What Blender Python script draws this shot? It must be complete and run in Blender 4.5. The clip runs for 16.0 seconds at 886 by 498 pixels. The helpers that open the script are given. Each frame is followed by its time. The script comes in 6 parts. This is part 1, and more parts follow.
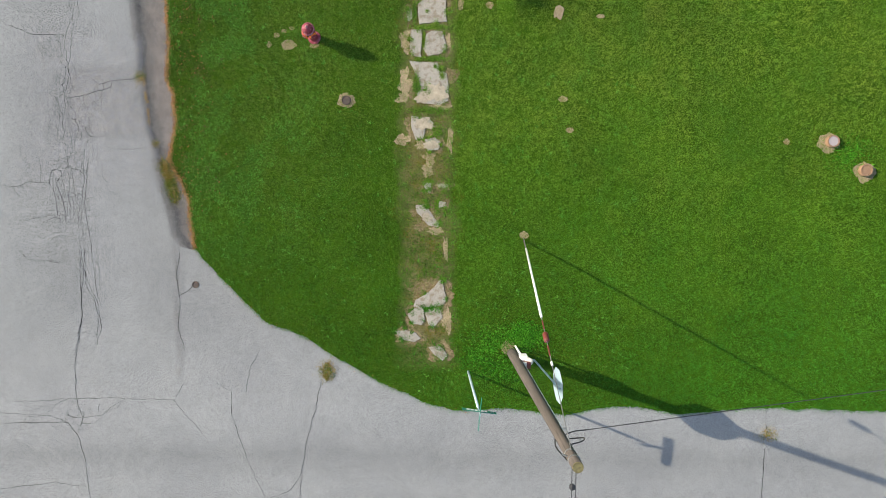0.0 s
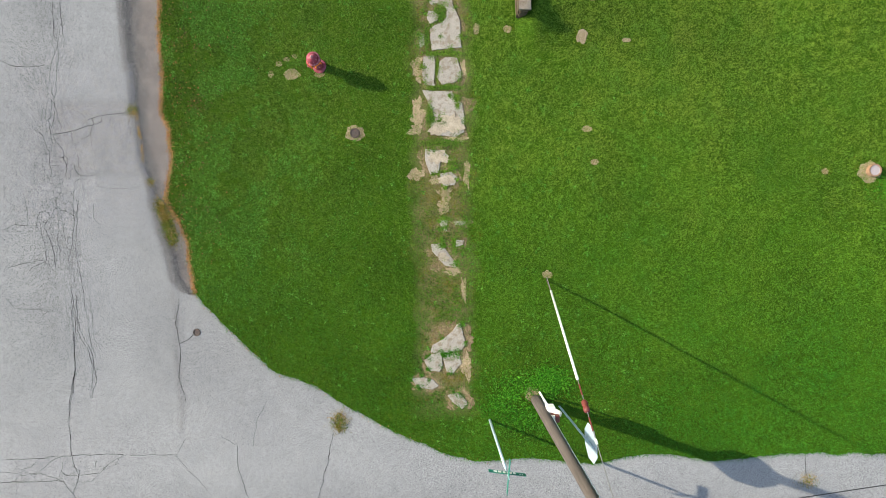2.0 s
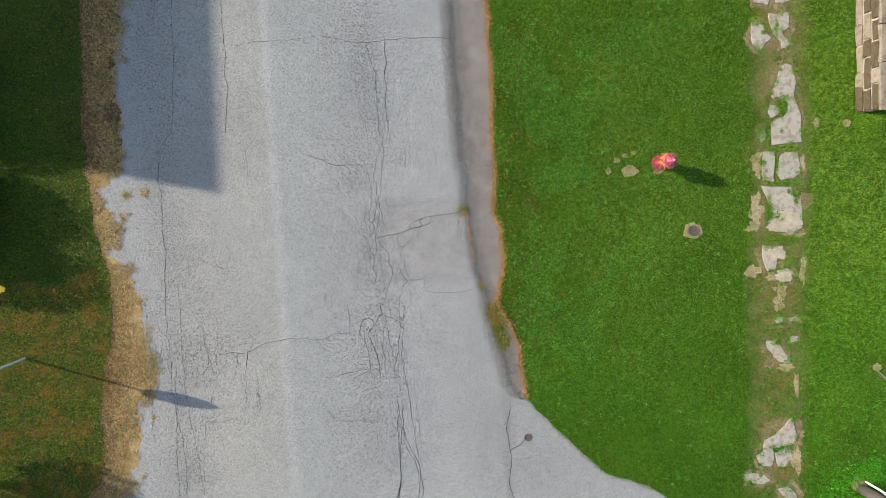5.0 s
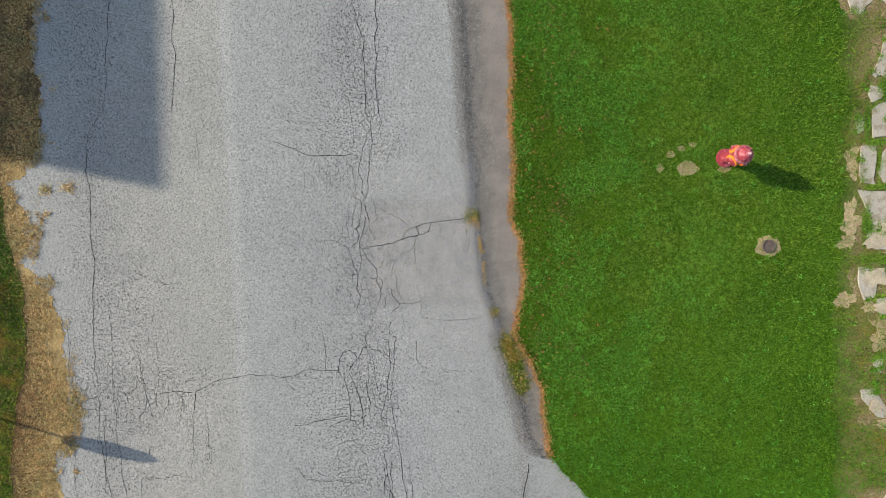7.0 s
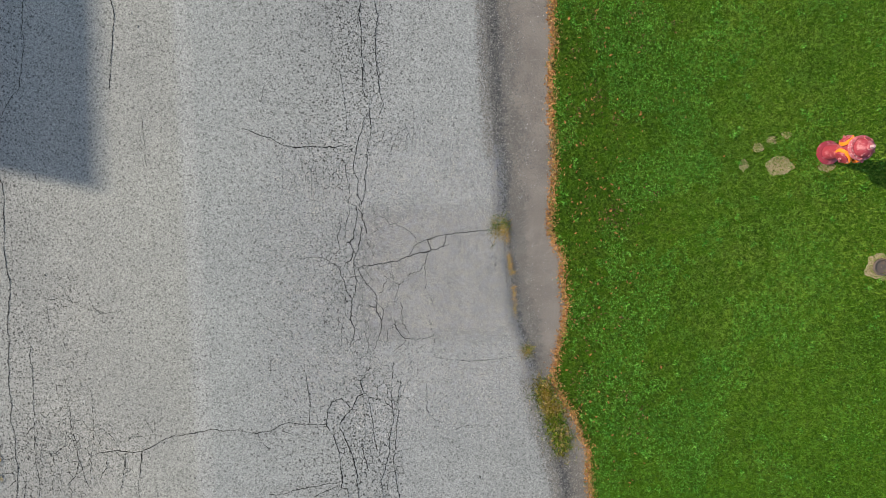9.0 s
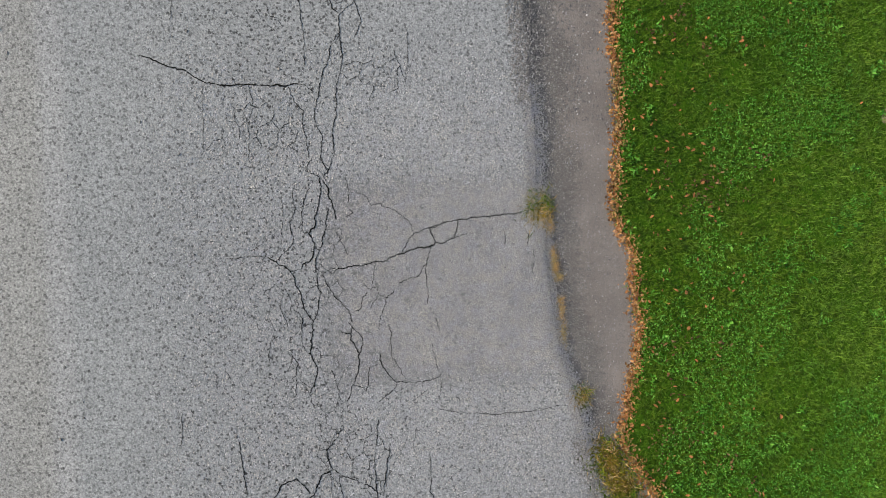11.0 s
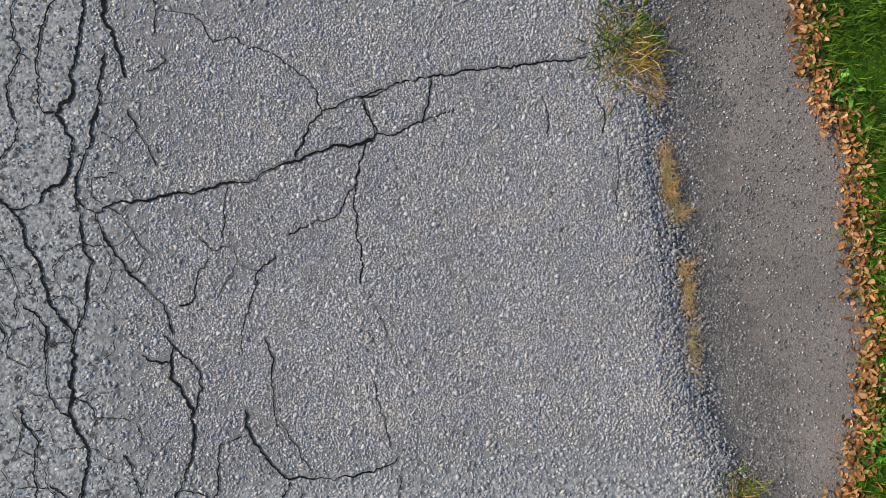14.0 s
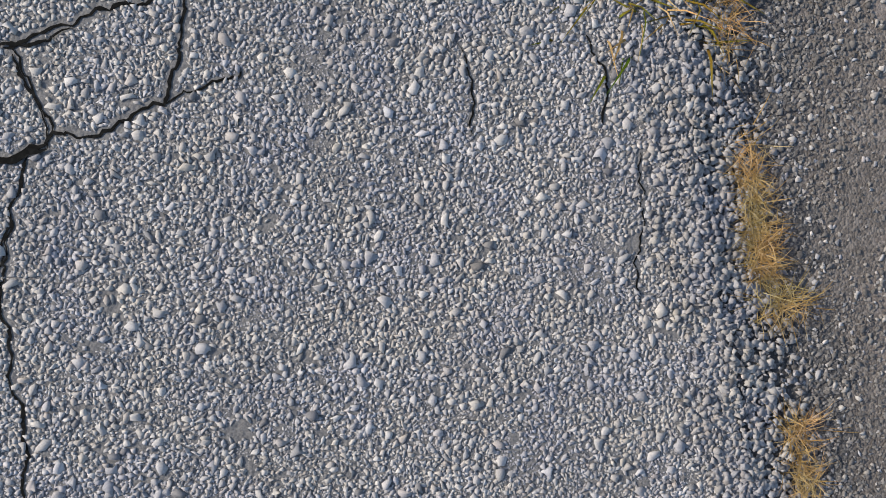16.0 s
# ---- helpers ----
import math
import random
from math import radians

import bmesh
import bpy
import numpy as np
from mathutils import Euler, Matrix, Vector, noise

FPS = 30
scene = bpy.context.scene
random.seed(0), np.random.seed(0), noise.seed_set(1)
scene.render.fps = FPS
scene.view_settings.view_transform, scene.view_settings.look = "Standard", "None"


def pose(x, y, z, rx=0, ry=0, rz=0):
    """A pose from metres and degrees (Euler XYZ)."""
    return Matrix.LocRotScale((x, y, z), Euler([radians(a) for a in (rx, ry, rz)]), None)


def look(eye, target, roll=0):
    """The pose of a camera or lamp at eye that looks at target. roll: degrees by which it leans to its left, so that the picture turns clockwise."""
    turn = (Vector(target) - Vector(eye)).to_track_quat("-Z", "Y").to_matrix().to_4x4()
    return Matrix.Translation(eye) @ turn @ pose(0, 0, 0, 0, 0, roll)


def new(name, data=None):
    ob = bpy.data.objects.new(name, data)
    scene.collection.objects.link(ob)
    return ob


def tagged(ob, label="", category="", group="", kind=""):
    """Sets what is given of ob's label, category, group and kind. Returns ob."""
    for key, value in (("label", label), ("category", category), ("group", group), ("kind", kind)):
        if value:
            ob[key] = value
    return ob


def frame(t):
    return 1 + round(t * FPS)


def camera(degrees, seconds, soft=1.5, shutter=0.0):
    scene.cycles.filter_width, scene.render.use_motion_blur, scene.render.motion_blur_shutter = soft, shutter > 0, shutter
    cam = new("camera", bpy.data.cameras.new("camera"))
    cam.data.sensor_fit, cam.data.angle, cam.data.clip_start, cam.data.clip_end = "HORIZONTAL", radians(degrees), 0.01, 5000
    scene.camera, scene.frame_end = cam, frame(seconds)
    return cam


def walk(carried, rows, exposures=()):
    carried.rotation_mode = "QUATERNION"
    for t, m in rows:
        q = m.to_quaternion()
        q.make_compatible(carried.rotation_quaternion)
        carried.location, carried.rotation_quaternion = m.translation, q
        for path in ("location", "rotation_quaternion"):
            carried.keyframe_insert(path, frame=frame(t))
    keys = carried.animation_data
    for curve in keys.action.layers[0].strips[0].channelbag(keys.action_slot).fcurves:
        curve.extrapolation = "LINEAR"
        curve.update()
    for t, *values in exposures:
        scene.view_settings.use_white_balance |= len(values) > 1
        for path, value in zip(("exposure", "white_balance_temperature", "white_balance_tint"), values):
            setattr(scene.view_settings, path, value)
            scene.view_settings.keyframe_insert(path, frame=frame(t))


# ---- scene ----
import collections
from mathutils import geometry

cam = camera(74.0, 16.0, soft=0.75)
# seconds, eye x, y, z, and the turn about x, y, z in degrees; no turn looks straight down
PATH = [
    (0, 9.073, -4.497, 16.687, -1.52, 1.49, 0.00),
    (0.5, 9.710, -4.403, 16.285, -1.38, 1.60, -0.20),
    (1, 10.373, -4.240, 15.939, -1.40, 1.60, -0.36),
    (1.5, 9.849, -3.819, 15.683, -1.69, 1.40, -0.53),
    (2, 8.431, -3.247, 15.607, -2.15, 0.90, -0.91),
    (2.5, 6.439, -2.577, 15.612, -2.62, -0.21, -1.25),
    (3, 4.407, -1.889, 15.593, -3.05, -0.94, -1.43),
    (3.5, 2.384, -1.218, 15.477, -3.43, -1.87, -1.57),
    (4, 0.419, -0.538, 15.303, -3.89, -2.65, -1.73),
    (4.5, -1.001, 0.070, 15.143, -4.35, -3.09, -1.83),
    (4.7, -1.314, 0.188, 15.015, -4.40, -3.13, -1.90),
    (6.8, -0.864, 0.063, 11.938, -3.61, -1.56, -1.05),
    (7, -0.892, 0.071, 11.556, -3.61, -1.55, -1.00),
    (7.5, -0.911, 0.168, 10.727, -3.69, -1.51, -0.81),
    (8, -0.962, 0.250, 10.040, -3.75, -1.54, -0.66),
    (8.5, -1.046, 0.283, 9.512, -3.88, -1.52, -0.69),
    (9, -1.101, 0.248, 8.898, -3.87, -1.48, -0.72),
    (9.2, -1.125, 0.209, 8.630, -3.82, -1.50, -0.71),
    (11.3, -1.470, -0.405, 5.183, -0.53, -4.71, -1.45),
    (11.5, -1.493, -0.436, 4.749, -0.53, -4.80, -1.59),
    (12, -1.581, -0.540, 3.920, -0.72, -5.17, -1.81),
    (12.5, -1.608, -0.625, 3.527, -0.90, -5.32, -1.94),
    (13, -1.472, -0.722, 3.023, -0.80, -4.99, -2.14),
    (13.5, -1.227, -0.787, 2.653, -0.82, -4.37, -2.34),
    (14, -0.966, -0.799, 2.376, -0.72, -3.69, -2.62),
    (14.5, -0.814, -0.770, 1.934, -0.39, -3.56, -2.83),
    (15, -0.730, -0.708, 1.451, -0.40, -3.84, -3.06),
    (15.5, -0.633, -0.653, 1.174, -0.76, -3.84, -3.23),
    (16, -0.486, -0.568, 1.011, -1.21, -3.40, -3.67),
]
EXPOSURES = [(0, 1.0, 6850, 10), (1, 1.14, 6850, 10), (2, 1.15, 6850, 10), (3.5, 1.03, 6850, 10), (4.7, 1.08, 6850, 10), (6.8, 1.0, 7000, 8), (9.2, 0.88, 7050, 8), (11.3, 0.66, 6850, 11), (12.5, 0.6, 6750, 11), (14.5, 0.54, 6700, 12), (16, 0.5, 6600, 13)]
walk(cam, [(t, pose(x, y, z, a, b, c)) for t, x, y, z, a, b, c in PATH], EXPOSURES)

# ---- light ----
SUN_TO = Vector((-0.944, 0.33, 0.0)).normalized()
SUN_UP = radians(25.7)
world = bpy.data.worlds.new("sky")
scene.world = world
world.use_nodes = True
sky = world.node_tree.nodes.new("ShaderNodeTexSky")
sky.sky_type = "NISHITA"
sky.sun_disc = False
sky.sun_elevation = SUN_UP
sky.sun_rotation = math.atan2(SUN_TO.x, SUN_TO.y)
world.node_tree.links.new(sky.outputs[0], world.node_tree.nodes["Background"].inputs[0])
world.node_tree.nodes["Background"].inputs[1].default_value = 0.15
sun_data = bpy.data.lights.new("sun", "SUN")
sun_data.energy = 3.9
sun_data.angle = radians(0.6)
sun_data.color = (1.0, 0.93, 0.82)
sun = new("sun", sun_data)
sun.matrix_world = look(SUN_TO * 40 * math.cos(SUN_UP) + Vector((0, 0, 40 * math.sin(SUN_UP))), (0, 0, 0))

# ---- materials ----
def shader(name, rough=0.8, metal=0.0):
    m = bpy.data.materials.new(name)
    m.use_nodes = True
    b = m.node_tree.nodes["Principled BSDF"]
    b.inputs["Roughness"].default_value = rough
    b.inputs["Metallic"].default_value = metal
    return m, m.node_tree, b


def put(nt, kind, **sockets):
    n = nt.nodes.new(kind)
    for key, value in sockets.items():
        socket = n.inputs[key.replace("_", " ")]
        if isinstance(value, bpy.types.NodeSocket):
            nt.links.new(value, socket)
        else:
            socket.default_value = value
    return n


def position(nt, sx=1.0, sy=1.0, sz=1.0):
    g = nt.nodes.new("ShaderNodeNewGeometry")
    m = put(nt, "ShaderNodeMapping", Vector=g.outputs["Position"])
    m.inputs["Scale"].default_value = (sx, sy, sz)
    return m.outputs[0]


def local(nt, sx=1.0, sy=1.0, sz=1.0):
    g = nt.nodes.new("ShaderNodeTexCoord")
    m = put(nt, "ShaderNodeMapping", Vector=g.outputs["Object"])
    m.inputs["Scale"].default_value = (sx, sy, sz)
    return m.outputs[0]


def cloud(nt, where, scale, detail=4.0, rough=0.6):
    return put(nt, "ShaderNodeTexNoise", Vector=where, Scale=scale, Detail=detail, Roughness=rough).outputs["Fac"]


def cells(nt, where, scale, feature="F1"):
    n = put(nt, "ShaderNodeTexVoronoi", Vector=where, Scale=scale)
    n.feature = feature
    return n


def ramp(nt, fac, *stops):
    n = put(nt, "ShaderNodeValToRGB", Fac=fac)
    e = n.color_ramp.elements
    while len(e) < len(stops):
        e.new(0.5)
    for el, (at, col) in zip(e, stops):
        el.position = at
        el.color = (*col, 1.0) if isinstance(col, tuple) else (col, col, col, 1.0)
    return n.outputs["Color"]


def mix(nt, fac, a, b, how="MIX"):
    n = nt.nodes.new("ShaderNodeMix")
    n.data_type = "RGBA"
    n.blend_type = how
    for socket, value in ((n.inputs[0], fac), (n.inputs[6], a), (n.inputs[7], b)):
        if isinstance(value, bpy.types.NodeSocket):
            nt.links.new(value, socket)
        elif isinstance(value, tuple):
            socket.default_value = (*value, 1.0)
        else:
            socket.default_value = value
    return n.outputs[2]


def sums(nt, how, a, b):
    n = nt.nodes.new("ShaderNodeMath")
    n.operation = how
    for socket, value in ((n.inputs[0], a), (n.inputs[1], b)):
        if isinstance(value, bpy.types.NodeSocket):
            nt.links.new(value, socket)
        else:
            socket.default_value = value
    return n.outputs[0]


def relief(nt, b, height, strength=0.5, distance=0.005):
    n = put(nt, "ShaderNodeBump", Height=height, Strength=strength, Distance=distance)
    nt.links.new(n.outputs[0], b.inputs["Normal"])


def colour(nt, b, c):
    nt.links.new(c, b.inputs["Base Color"])


def asphalt(name, pale=1.0, coarse=62.0):
    m, nt, b = shader(name, 0.9)
    p = position(nt)
    chips = cells(nt, p, coarse)
    tone = put(nt, "ShaderNodeSeparateColor", Color=chips.outputs["Color"]).outputs[0]
    chip = ramp(nt, tone, (0.0, (0.242 * pale, 0.242 * pale, 0.243 * pale)), (0.55, (0.278 * pale, 0.276 * pale, 0.274 * pale)), (1.0, (0.318 * pale, 0.314 * pale, 0.308 * pale)))
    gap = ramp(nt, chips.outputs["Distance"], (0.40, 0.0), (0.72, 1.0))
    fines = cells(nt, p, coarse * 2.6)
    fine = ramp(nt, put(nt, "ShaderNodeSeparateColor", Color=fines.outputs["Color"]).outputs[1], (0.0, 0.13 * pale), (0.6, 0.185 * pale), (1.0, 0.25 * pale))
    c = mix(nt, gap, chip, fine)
    broad = ramp(nt, cloud(nt, p, 0.45, 5), (0.3, (0.91, 0.91, 0.92)), (0.7, (1.09, 1.085, 1.075)))
    c = mix(nt, 1.0, c, broad, "MULTIPLY")
    where = put(nt, "ShaderNodeSeparateXYZ", Vector=p)
    sway = sums(nt, "MULTIPLY", sums(nt, "SUBTRACT", cloud(nt, p, 0.9, 4), 0.5), 0.9)
    across = sums(nt, "MULTIPLY", sums(nt, "ADD", sums(nt, "ADD", where.outputs[0], sway), 9.0), 0.1)
    northward = ramp(nt, sums(nt, "MULTIPLY", sums(nt, "ADD", where.outputs[1], 9.0), 0.25), (0.1, 0.0), (0.6, 1.0))
    lanes = ramp(nt, across, (0.0, 1.0), (0.10, 0.98), (0.17, 0.90), (0.24, 0.99), (0.40, 1.0), (0.47, 1.0), (0.57, 0.97), (0.66, 0.91), (0.76, 1.0), (0.85, 1.0), (0.93, 0.90))
    c = mix(nt, northward, c, mix(nt, 1.0, c, lanes, "MULTIPLY"))
    straight = sums(nt, "ADD", sums(nt, "MULTIPLY", sums(nt, "ADD", where.outputs[0], 9.0), 0.1), sums(nt, "MULTIPLY", where.outputs[1], 0.0012))
    ghost = ramp(nt, straight, (0.0, (1.0, 1.0, 1.0)), (0.26, (1.03, 1.0, 0.95)), (0.42, (1.02, 1.0, 0.95)), (0.431, (1.11, 1.1, 1.09)), (0.443, (1.11, 1.1, 1.09)), (0.454, (0.985, 1.0, 1.0)), (0.7, (0.99, 1.0, 1.01)), (1.0, (1.0, 1.0, 1.0)))
    c = mix(nt, northward, c, mix(nt, 1.0, c, ghost, "MULTIPLY"))
    worn = ramp(nt, across, (0.08, 0.0), (0.17, 0.85), (0.26, 0.1), (0.50, 0.08), (0.57, 0.6), (0.66, 1.0), (0.76, 0.25), (0.85, 0.0))
    worn = sums(nt, "MULTIPLY", put(nt, "ShaderNodeRGBToBW", Color=worn).outputs[0], put(nt, "ShaderNodeRGBToBW", Color=northward).outputs[0])
    sideways = sums(nt, "MULTIPLY", sums(nt, "ADD", sums(nt, "ADD", where.outputs[1], sums(nt, "MULTIPLY", sway, 0.4)), 14.0), 0.2)
    rows_ = ramp(nt, sideways, (0.2, 1.0), (0.45, 1.06), (0.62, 0.88), (0.70, 1.02), (0.86, 1.10), (1.0, 1.05))
    c = mix(nt, northward, mix(nt, 1.0, c, rows_, "MULTIPLY"), c)
    holes_ = ramp(nt, cells(nt, p, 26.0).outputs["Distance"], (0.13, 0.30), (0.30, 1.0))
    c = mix(nt, sums(nt, "ADD", sums(nt, "MULTIPLY", worn, 0.75), 0.12), c, mix(nt, 1.0, c, holes_, "MULTIPLY"))
    torn = ramp(nt, cloud(nt, p, 31.0, 3, 0.55), (0.60, 1.0), (0.66, 0.22))
    c = mix(nt, sums(nt, "ADD", sums(nt, "MULTIPLY", worn, 0.55), 0.42), c, mix(nt, 1.0, c, torn, "MULTIPLY"))
    stain = ramp(nt, cloud(nt, p, 3.5, 6, 0.7), (0.3, (0.95, 0.95, 0.945)), (0.7, (1.10, 1.095, 1.095)))
    c = mix(nt, 1.0, c, stain, "MULTIPLY")
    for scale, low, high in ((46.0, 0.84, 1.13), (21.0, 0.87, 1.10)):
        c = mix(nt, 1.0, c, ramp(nt, cloud(nt, p, scale, 2, 0.5), (0.36, low), (0.5, 1.0), (0.64, high)), "MULTIPLY")
    jag = put(nt, "ShaderNodeVectorMath")
    jag.operation = "ADD"
    jitter = put(nt, "ShaderNodeVectorMath")
    jitter.operation = "SCALE"
    jitter.inputs["Scale"].default_value = 0.03
    nt.links.new(put(nt, "ShaderNodeTexNoise", Vector=p, Scale=40.0, Detail=2.0).outputs["Color"], jitter.inputs[0])
    nt.links.new(p, jag.inputs[0])
    nt.links.new(jitter.outputs[0], jag.inputs[1])
    for scale, reach, least, deep in ((19.0, 0.25, 0.45, 0.28), (9.0, 0.15, 0.6, 0.22)):
        pit = cells(nt, jag.outputs[0], scale)
        pit.voronoi_dimensions = "2D"
        chosen = ramp(nt, put(nt, "ShaderNodeSeparateColor", Color=pit.outputs["Color"]).outputs[2], (least, 0.0), (least + 0.1, 1.0))
        dark = ramp(nt, pit.outputs["Distance"], (reach * 0.7, deep), (reach, 1.0))
        amount = sums(nt, "MULTIPLY", put(nt, "ShaderNodeRGBToBW", Color=chosen).outputs[0], sums(nt, "ADD", sums(nt, "MULTIPLY", worn, 0.4), 0.6))
        c = mix(nt, amount, c, mix(nt, 1.0, c, dark, "MULTIPLY"))
    colour(nt, b, c)
    c = mix(nt, 1.0, c, (0.925, 0.942, 0.918), "MULTIPLY")
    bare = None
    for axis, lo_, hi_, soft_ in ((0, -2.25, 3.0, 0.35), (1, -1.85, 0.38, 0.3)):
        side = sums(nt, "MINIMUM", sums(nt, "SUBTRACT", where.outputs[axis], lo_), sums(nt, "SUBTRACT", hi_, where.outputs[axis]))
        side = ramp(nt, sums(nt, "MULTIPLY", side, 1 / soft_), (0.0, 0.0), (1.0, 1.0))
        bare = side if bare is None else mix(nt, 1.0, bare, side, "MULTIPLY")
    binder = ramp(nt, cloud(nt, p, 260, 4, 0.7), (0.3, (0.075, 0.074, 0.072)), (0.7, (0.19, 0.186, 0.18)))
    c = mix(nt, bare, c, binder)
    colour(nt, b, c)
    height = sums(nt, "ADD", sums(nt, "MULTIPLY", chips.outputs["Distance"], -1.0), sums(nt, "MULTIPLY", fines.outputs["Distance"], -0.5))
    relief(nt, b, height, 0.55, 0.004)
    return m


def grains(name, dark, mid, light, scale, rough=0.95, bump=0.6, size=0.006, patch=1.5, strip=False):
    m, nt, b = shader(name, rough)
    p = position(nt)
    small = cells(nt, p, scale)
    tone = put(nt, "ShaderNodeSeparateColor", Color=small.outputs["Color"]).outputs[0]
    c = ramp(nt, tone, (0.0, dark), (0.6, mid), (1.0, light))
    c = mix(nt, 0.55, c, ramp(nt, cloud(nt, p, scale * 0.4, 6, 0.7), (0.3, dark), (0.7, mid)))
    c = mix(nt, 1.0, c, ramp(nt, cloud(nt, p, patch, 5), (0.3, 0.75), (0.7, 1.2)), "MULTIPLY")
    if strip:
        x = put(nt, "ShaderNodeSeparateXYZ", Vector=p).outputs[0]
        x = sums(nt, "ADD", x, sums(nt, "MULTIPLY", sums(nt, "SUBTRACT", cloud(nt, p, 1.3, 5, 0.65), 0.5), 1.1))
        along = ramp(nt, sums(nt, "MULTIPLY", sums(nt, "SUBTRACT", x, 7.0), 0.4), (0.12, 0.0), (0.30, 1.0), (0.66, 1.0), (0.84, 0.0))
        south = ramp(nt, sums(nt, "ADD", put(nt, "ShaderNodeSeparateXYZ", Vector=p).outputs[1], 8.6), (0.1, 0.0), (0.9, 0.6))
        c = mix(nt, sums(nt, "MULTIPLY", put(nt, "ShaderNodeRGBToBW", Color=along).outputs[0], put(nt, "ShaderNodeRGBToBW", Color=south).outputs[0]), c, ramp(nt, cloud(nt, p, 30, 5), (0.3, (0.10, 0.072, 0.035)), (0.7, (0.30, 0.22, 0.12))))
    colour(nt, b, c)
    b.inputs["Specular IOR Level"].default_value = 0.08
    relief(nt, b, sums(nt, "ADD", sums(nt, "MULTIPLY", small.outputs["Distance"], -1.0), cloud(nt, p, scale * 0.3, 5)), bump, size)
    return m


def plant(name, a, b_, c_, patch=0.5, rough=0.6, dry=None, lo=0.72, hi=1.3, dry_from=0.56, dry_most=0.6, moist=False):
    m, nt, b = shader(name, rough)
    p = position(nt)
    r = nt.nodes.new("ShaderNodeNewGeometry").outputs["Random Per Island"]
    own = ramp(nt, r, (0.0, a), (0.55, b_), (1.0, c_))
    drift = cloud(nt, p, patch, 4)
    clumps = ramp(nt, cloud(nt, p, 23.0, 3, 0.6), (0.38, lo), (0.5, 1.0), (0.62, hi))
    own = mix(nt, 1.0, own, clumps, "MULTIPLY")
    c = mix(nt, 1.0, own, ramp(nt, drift, (0.3, (0.66, 0.80, 0.80)), (0.5, (1.0, 1.0, 1.0)), (0.7, (1.16, 1.10, 1.1))), "MULTIPLY")
    c = mix(nt, 1.0, c, ramp(nt, cloud(nt, p, patch * 5.5, 4, 0.6), (0.36, (0.84, 0.96, 1.0)), (0.5, (1.0, 1.0, 1.0)), (0.66, (1.14, 1.03, 1.1))), "MULTIPLY")
    if dry:
        c = mix(nt, ramp(nt, cloud(nt, p, patch * 3.1, 5, 0.65), (dry_from, 0.0), (dry_from + 0.17, dry_most)), c, dry)
    if moist:
        y = put(nt, "ShaderNodeSeparateXYZ", Vector=p).outputs[1]
        y = sums(nt, "ADD", y, sums(nt, "MULTIPLY", sums(nt, "SUBTRACT", cloud(nt, p, 0.35, 3), 0.5), 7.0))
        c = mix(nt, 1.0, c, ramp(nt, sums(nt, "MULTIPLY", sums(nt, "ADD", y, 8.0), 0.1), (0.0, (0.56, 0.92, 1.15)), (0.4, (0.98, 1.02, 1.3)), (0.8, (1.45, 1.16, 2.0))), "MULTIPLY")
        x = put(nt, "ShaderNodeSeparateXYZ", Vector=p).outputs[0]
        x = sums(nt, "ADD", x, sums(nt, "MULTIPLY", sums(nt, "SUBTRACT", cloud(nt, p, 0.6, 3), 0.5), 3.0))
        c = mix(nt, 1.0, c, ramp(nt, sums(nt, "MULTIPLY", x, 0.1), (0.12, (0.66, 0.76, 0.9)), (0.35, (0.75, 0.77, 0.84)), (0.72, (0.77, 0.78, 0.84)), (0.92, (0.96, 0.94, 0.98))), "MULTIPLY")
    colour(nt, b, c)
    b.inputs["Specular IOR Level"].default_value = 0.06
    b.inputs["Subsurface Weight"].default_value = 0.0
    return m


def chipping(name, pale=1.0):
    m, nt, b = shader(name, 0.8)
    p = position(nt)
    r = nt.nodes.new("ShaderNodeNewGeometry").outputs["Random Per Island"]
    c = ramp(nt, r, (0.0, (0.10, 0.10, 0.105)), (0.08, (0.20, 0.205, 0.215)), (0.22, (0.29, 0.28, 0.265)), (0.36, (0.22, 0.225, 0.24)), (0.5, (0.31, 0.31, 0.31)), (0.62, (0.25, 0.235, 0.225)), (0.75, (0.34, 0.345, 0.355)), (0.88, (0.24, 0.24, 0.245)), (0.97, (0.35, 0.345, 0.335)), (1.0, (0.38, 0.372, 0.36)))
    c = mix(nt, 1.0, c, (1.2 * pale, 1.17 * pale, 1.12 * pale), "MULTIPLY")
    c = mix(nt, 0.5, c, ramp(nt, cloud(nt, p, 400, 4, 0.7), (0.3, 0.7), (0.7, 1.3)), "MULTIPLY")
    c = mix(nt, 1.0, c, ramp(nt, cloud(nt, p, 2.2, 4), (0.3, (0.85, 0.85, 0.87)), (0.7, (1.12, 1.11, 1.1))), "MULTIPLY")
    hue = put(nt, "ShaderNodeTexNoise", Vector=p, Scale=9.0, Detail=3.0).outputs["Color"]
    c = mix(nt, 0.13, c, mix(nt, 1.0, c, ramp(nt, put(nt, "ShaderNodeSeparateColor", Color=hue).outputs[0], (0.36, (0.75, 0.85, 1.3)), (0.5, (1.0, 1.0, 1.0)), (0.64, (1.25, 1.1, 0.7))), "MULTIPLY"))
    colour(nt, b, c)
    relief(nt, b, cloud(nt, p, 600, 4), 0.3, 0.001)
    b.inputs["Specular IOR Level"].default_value = 0.3
    return m


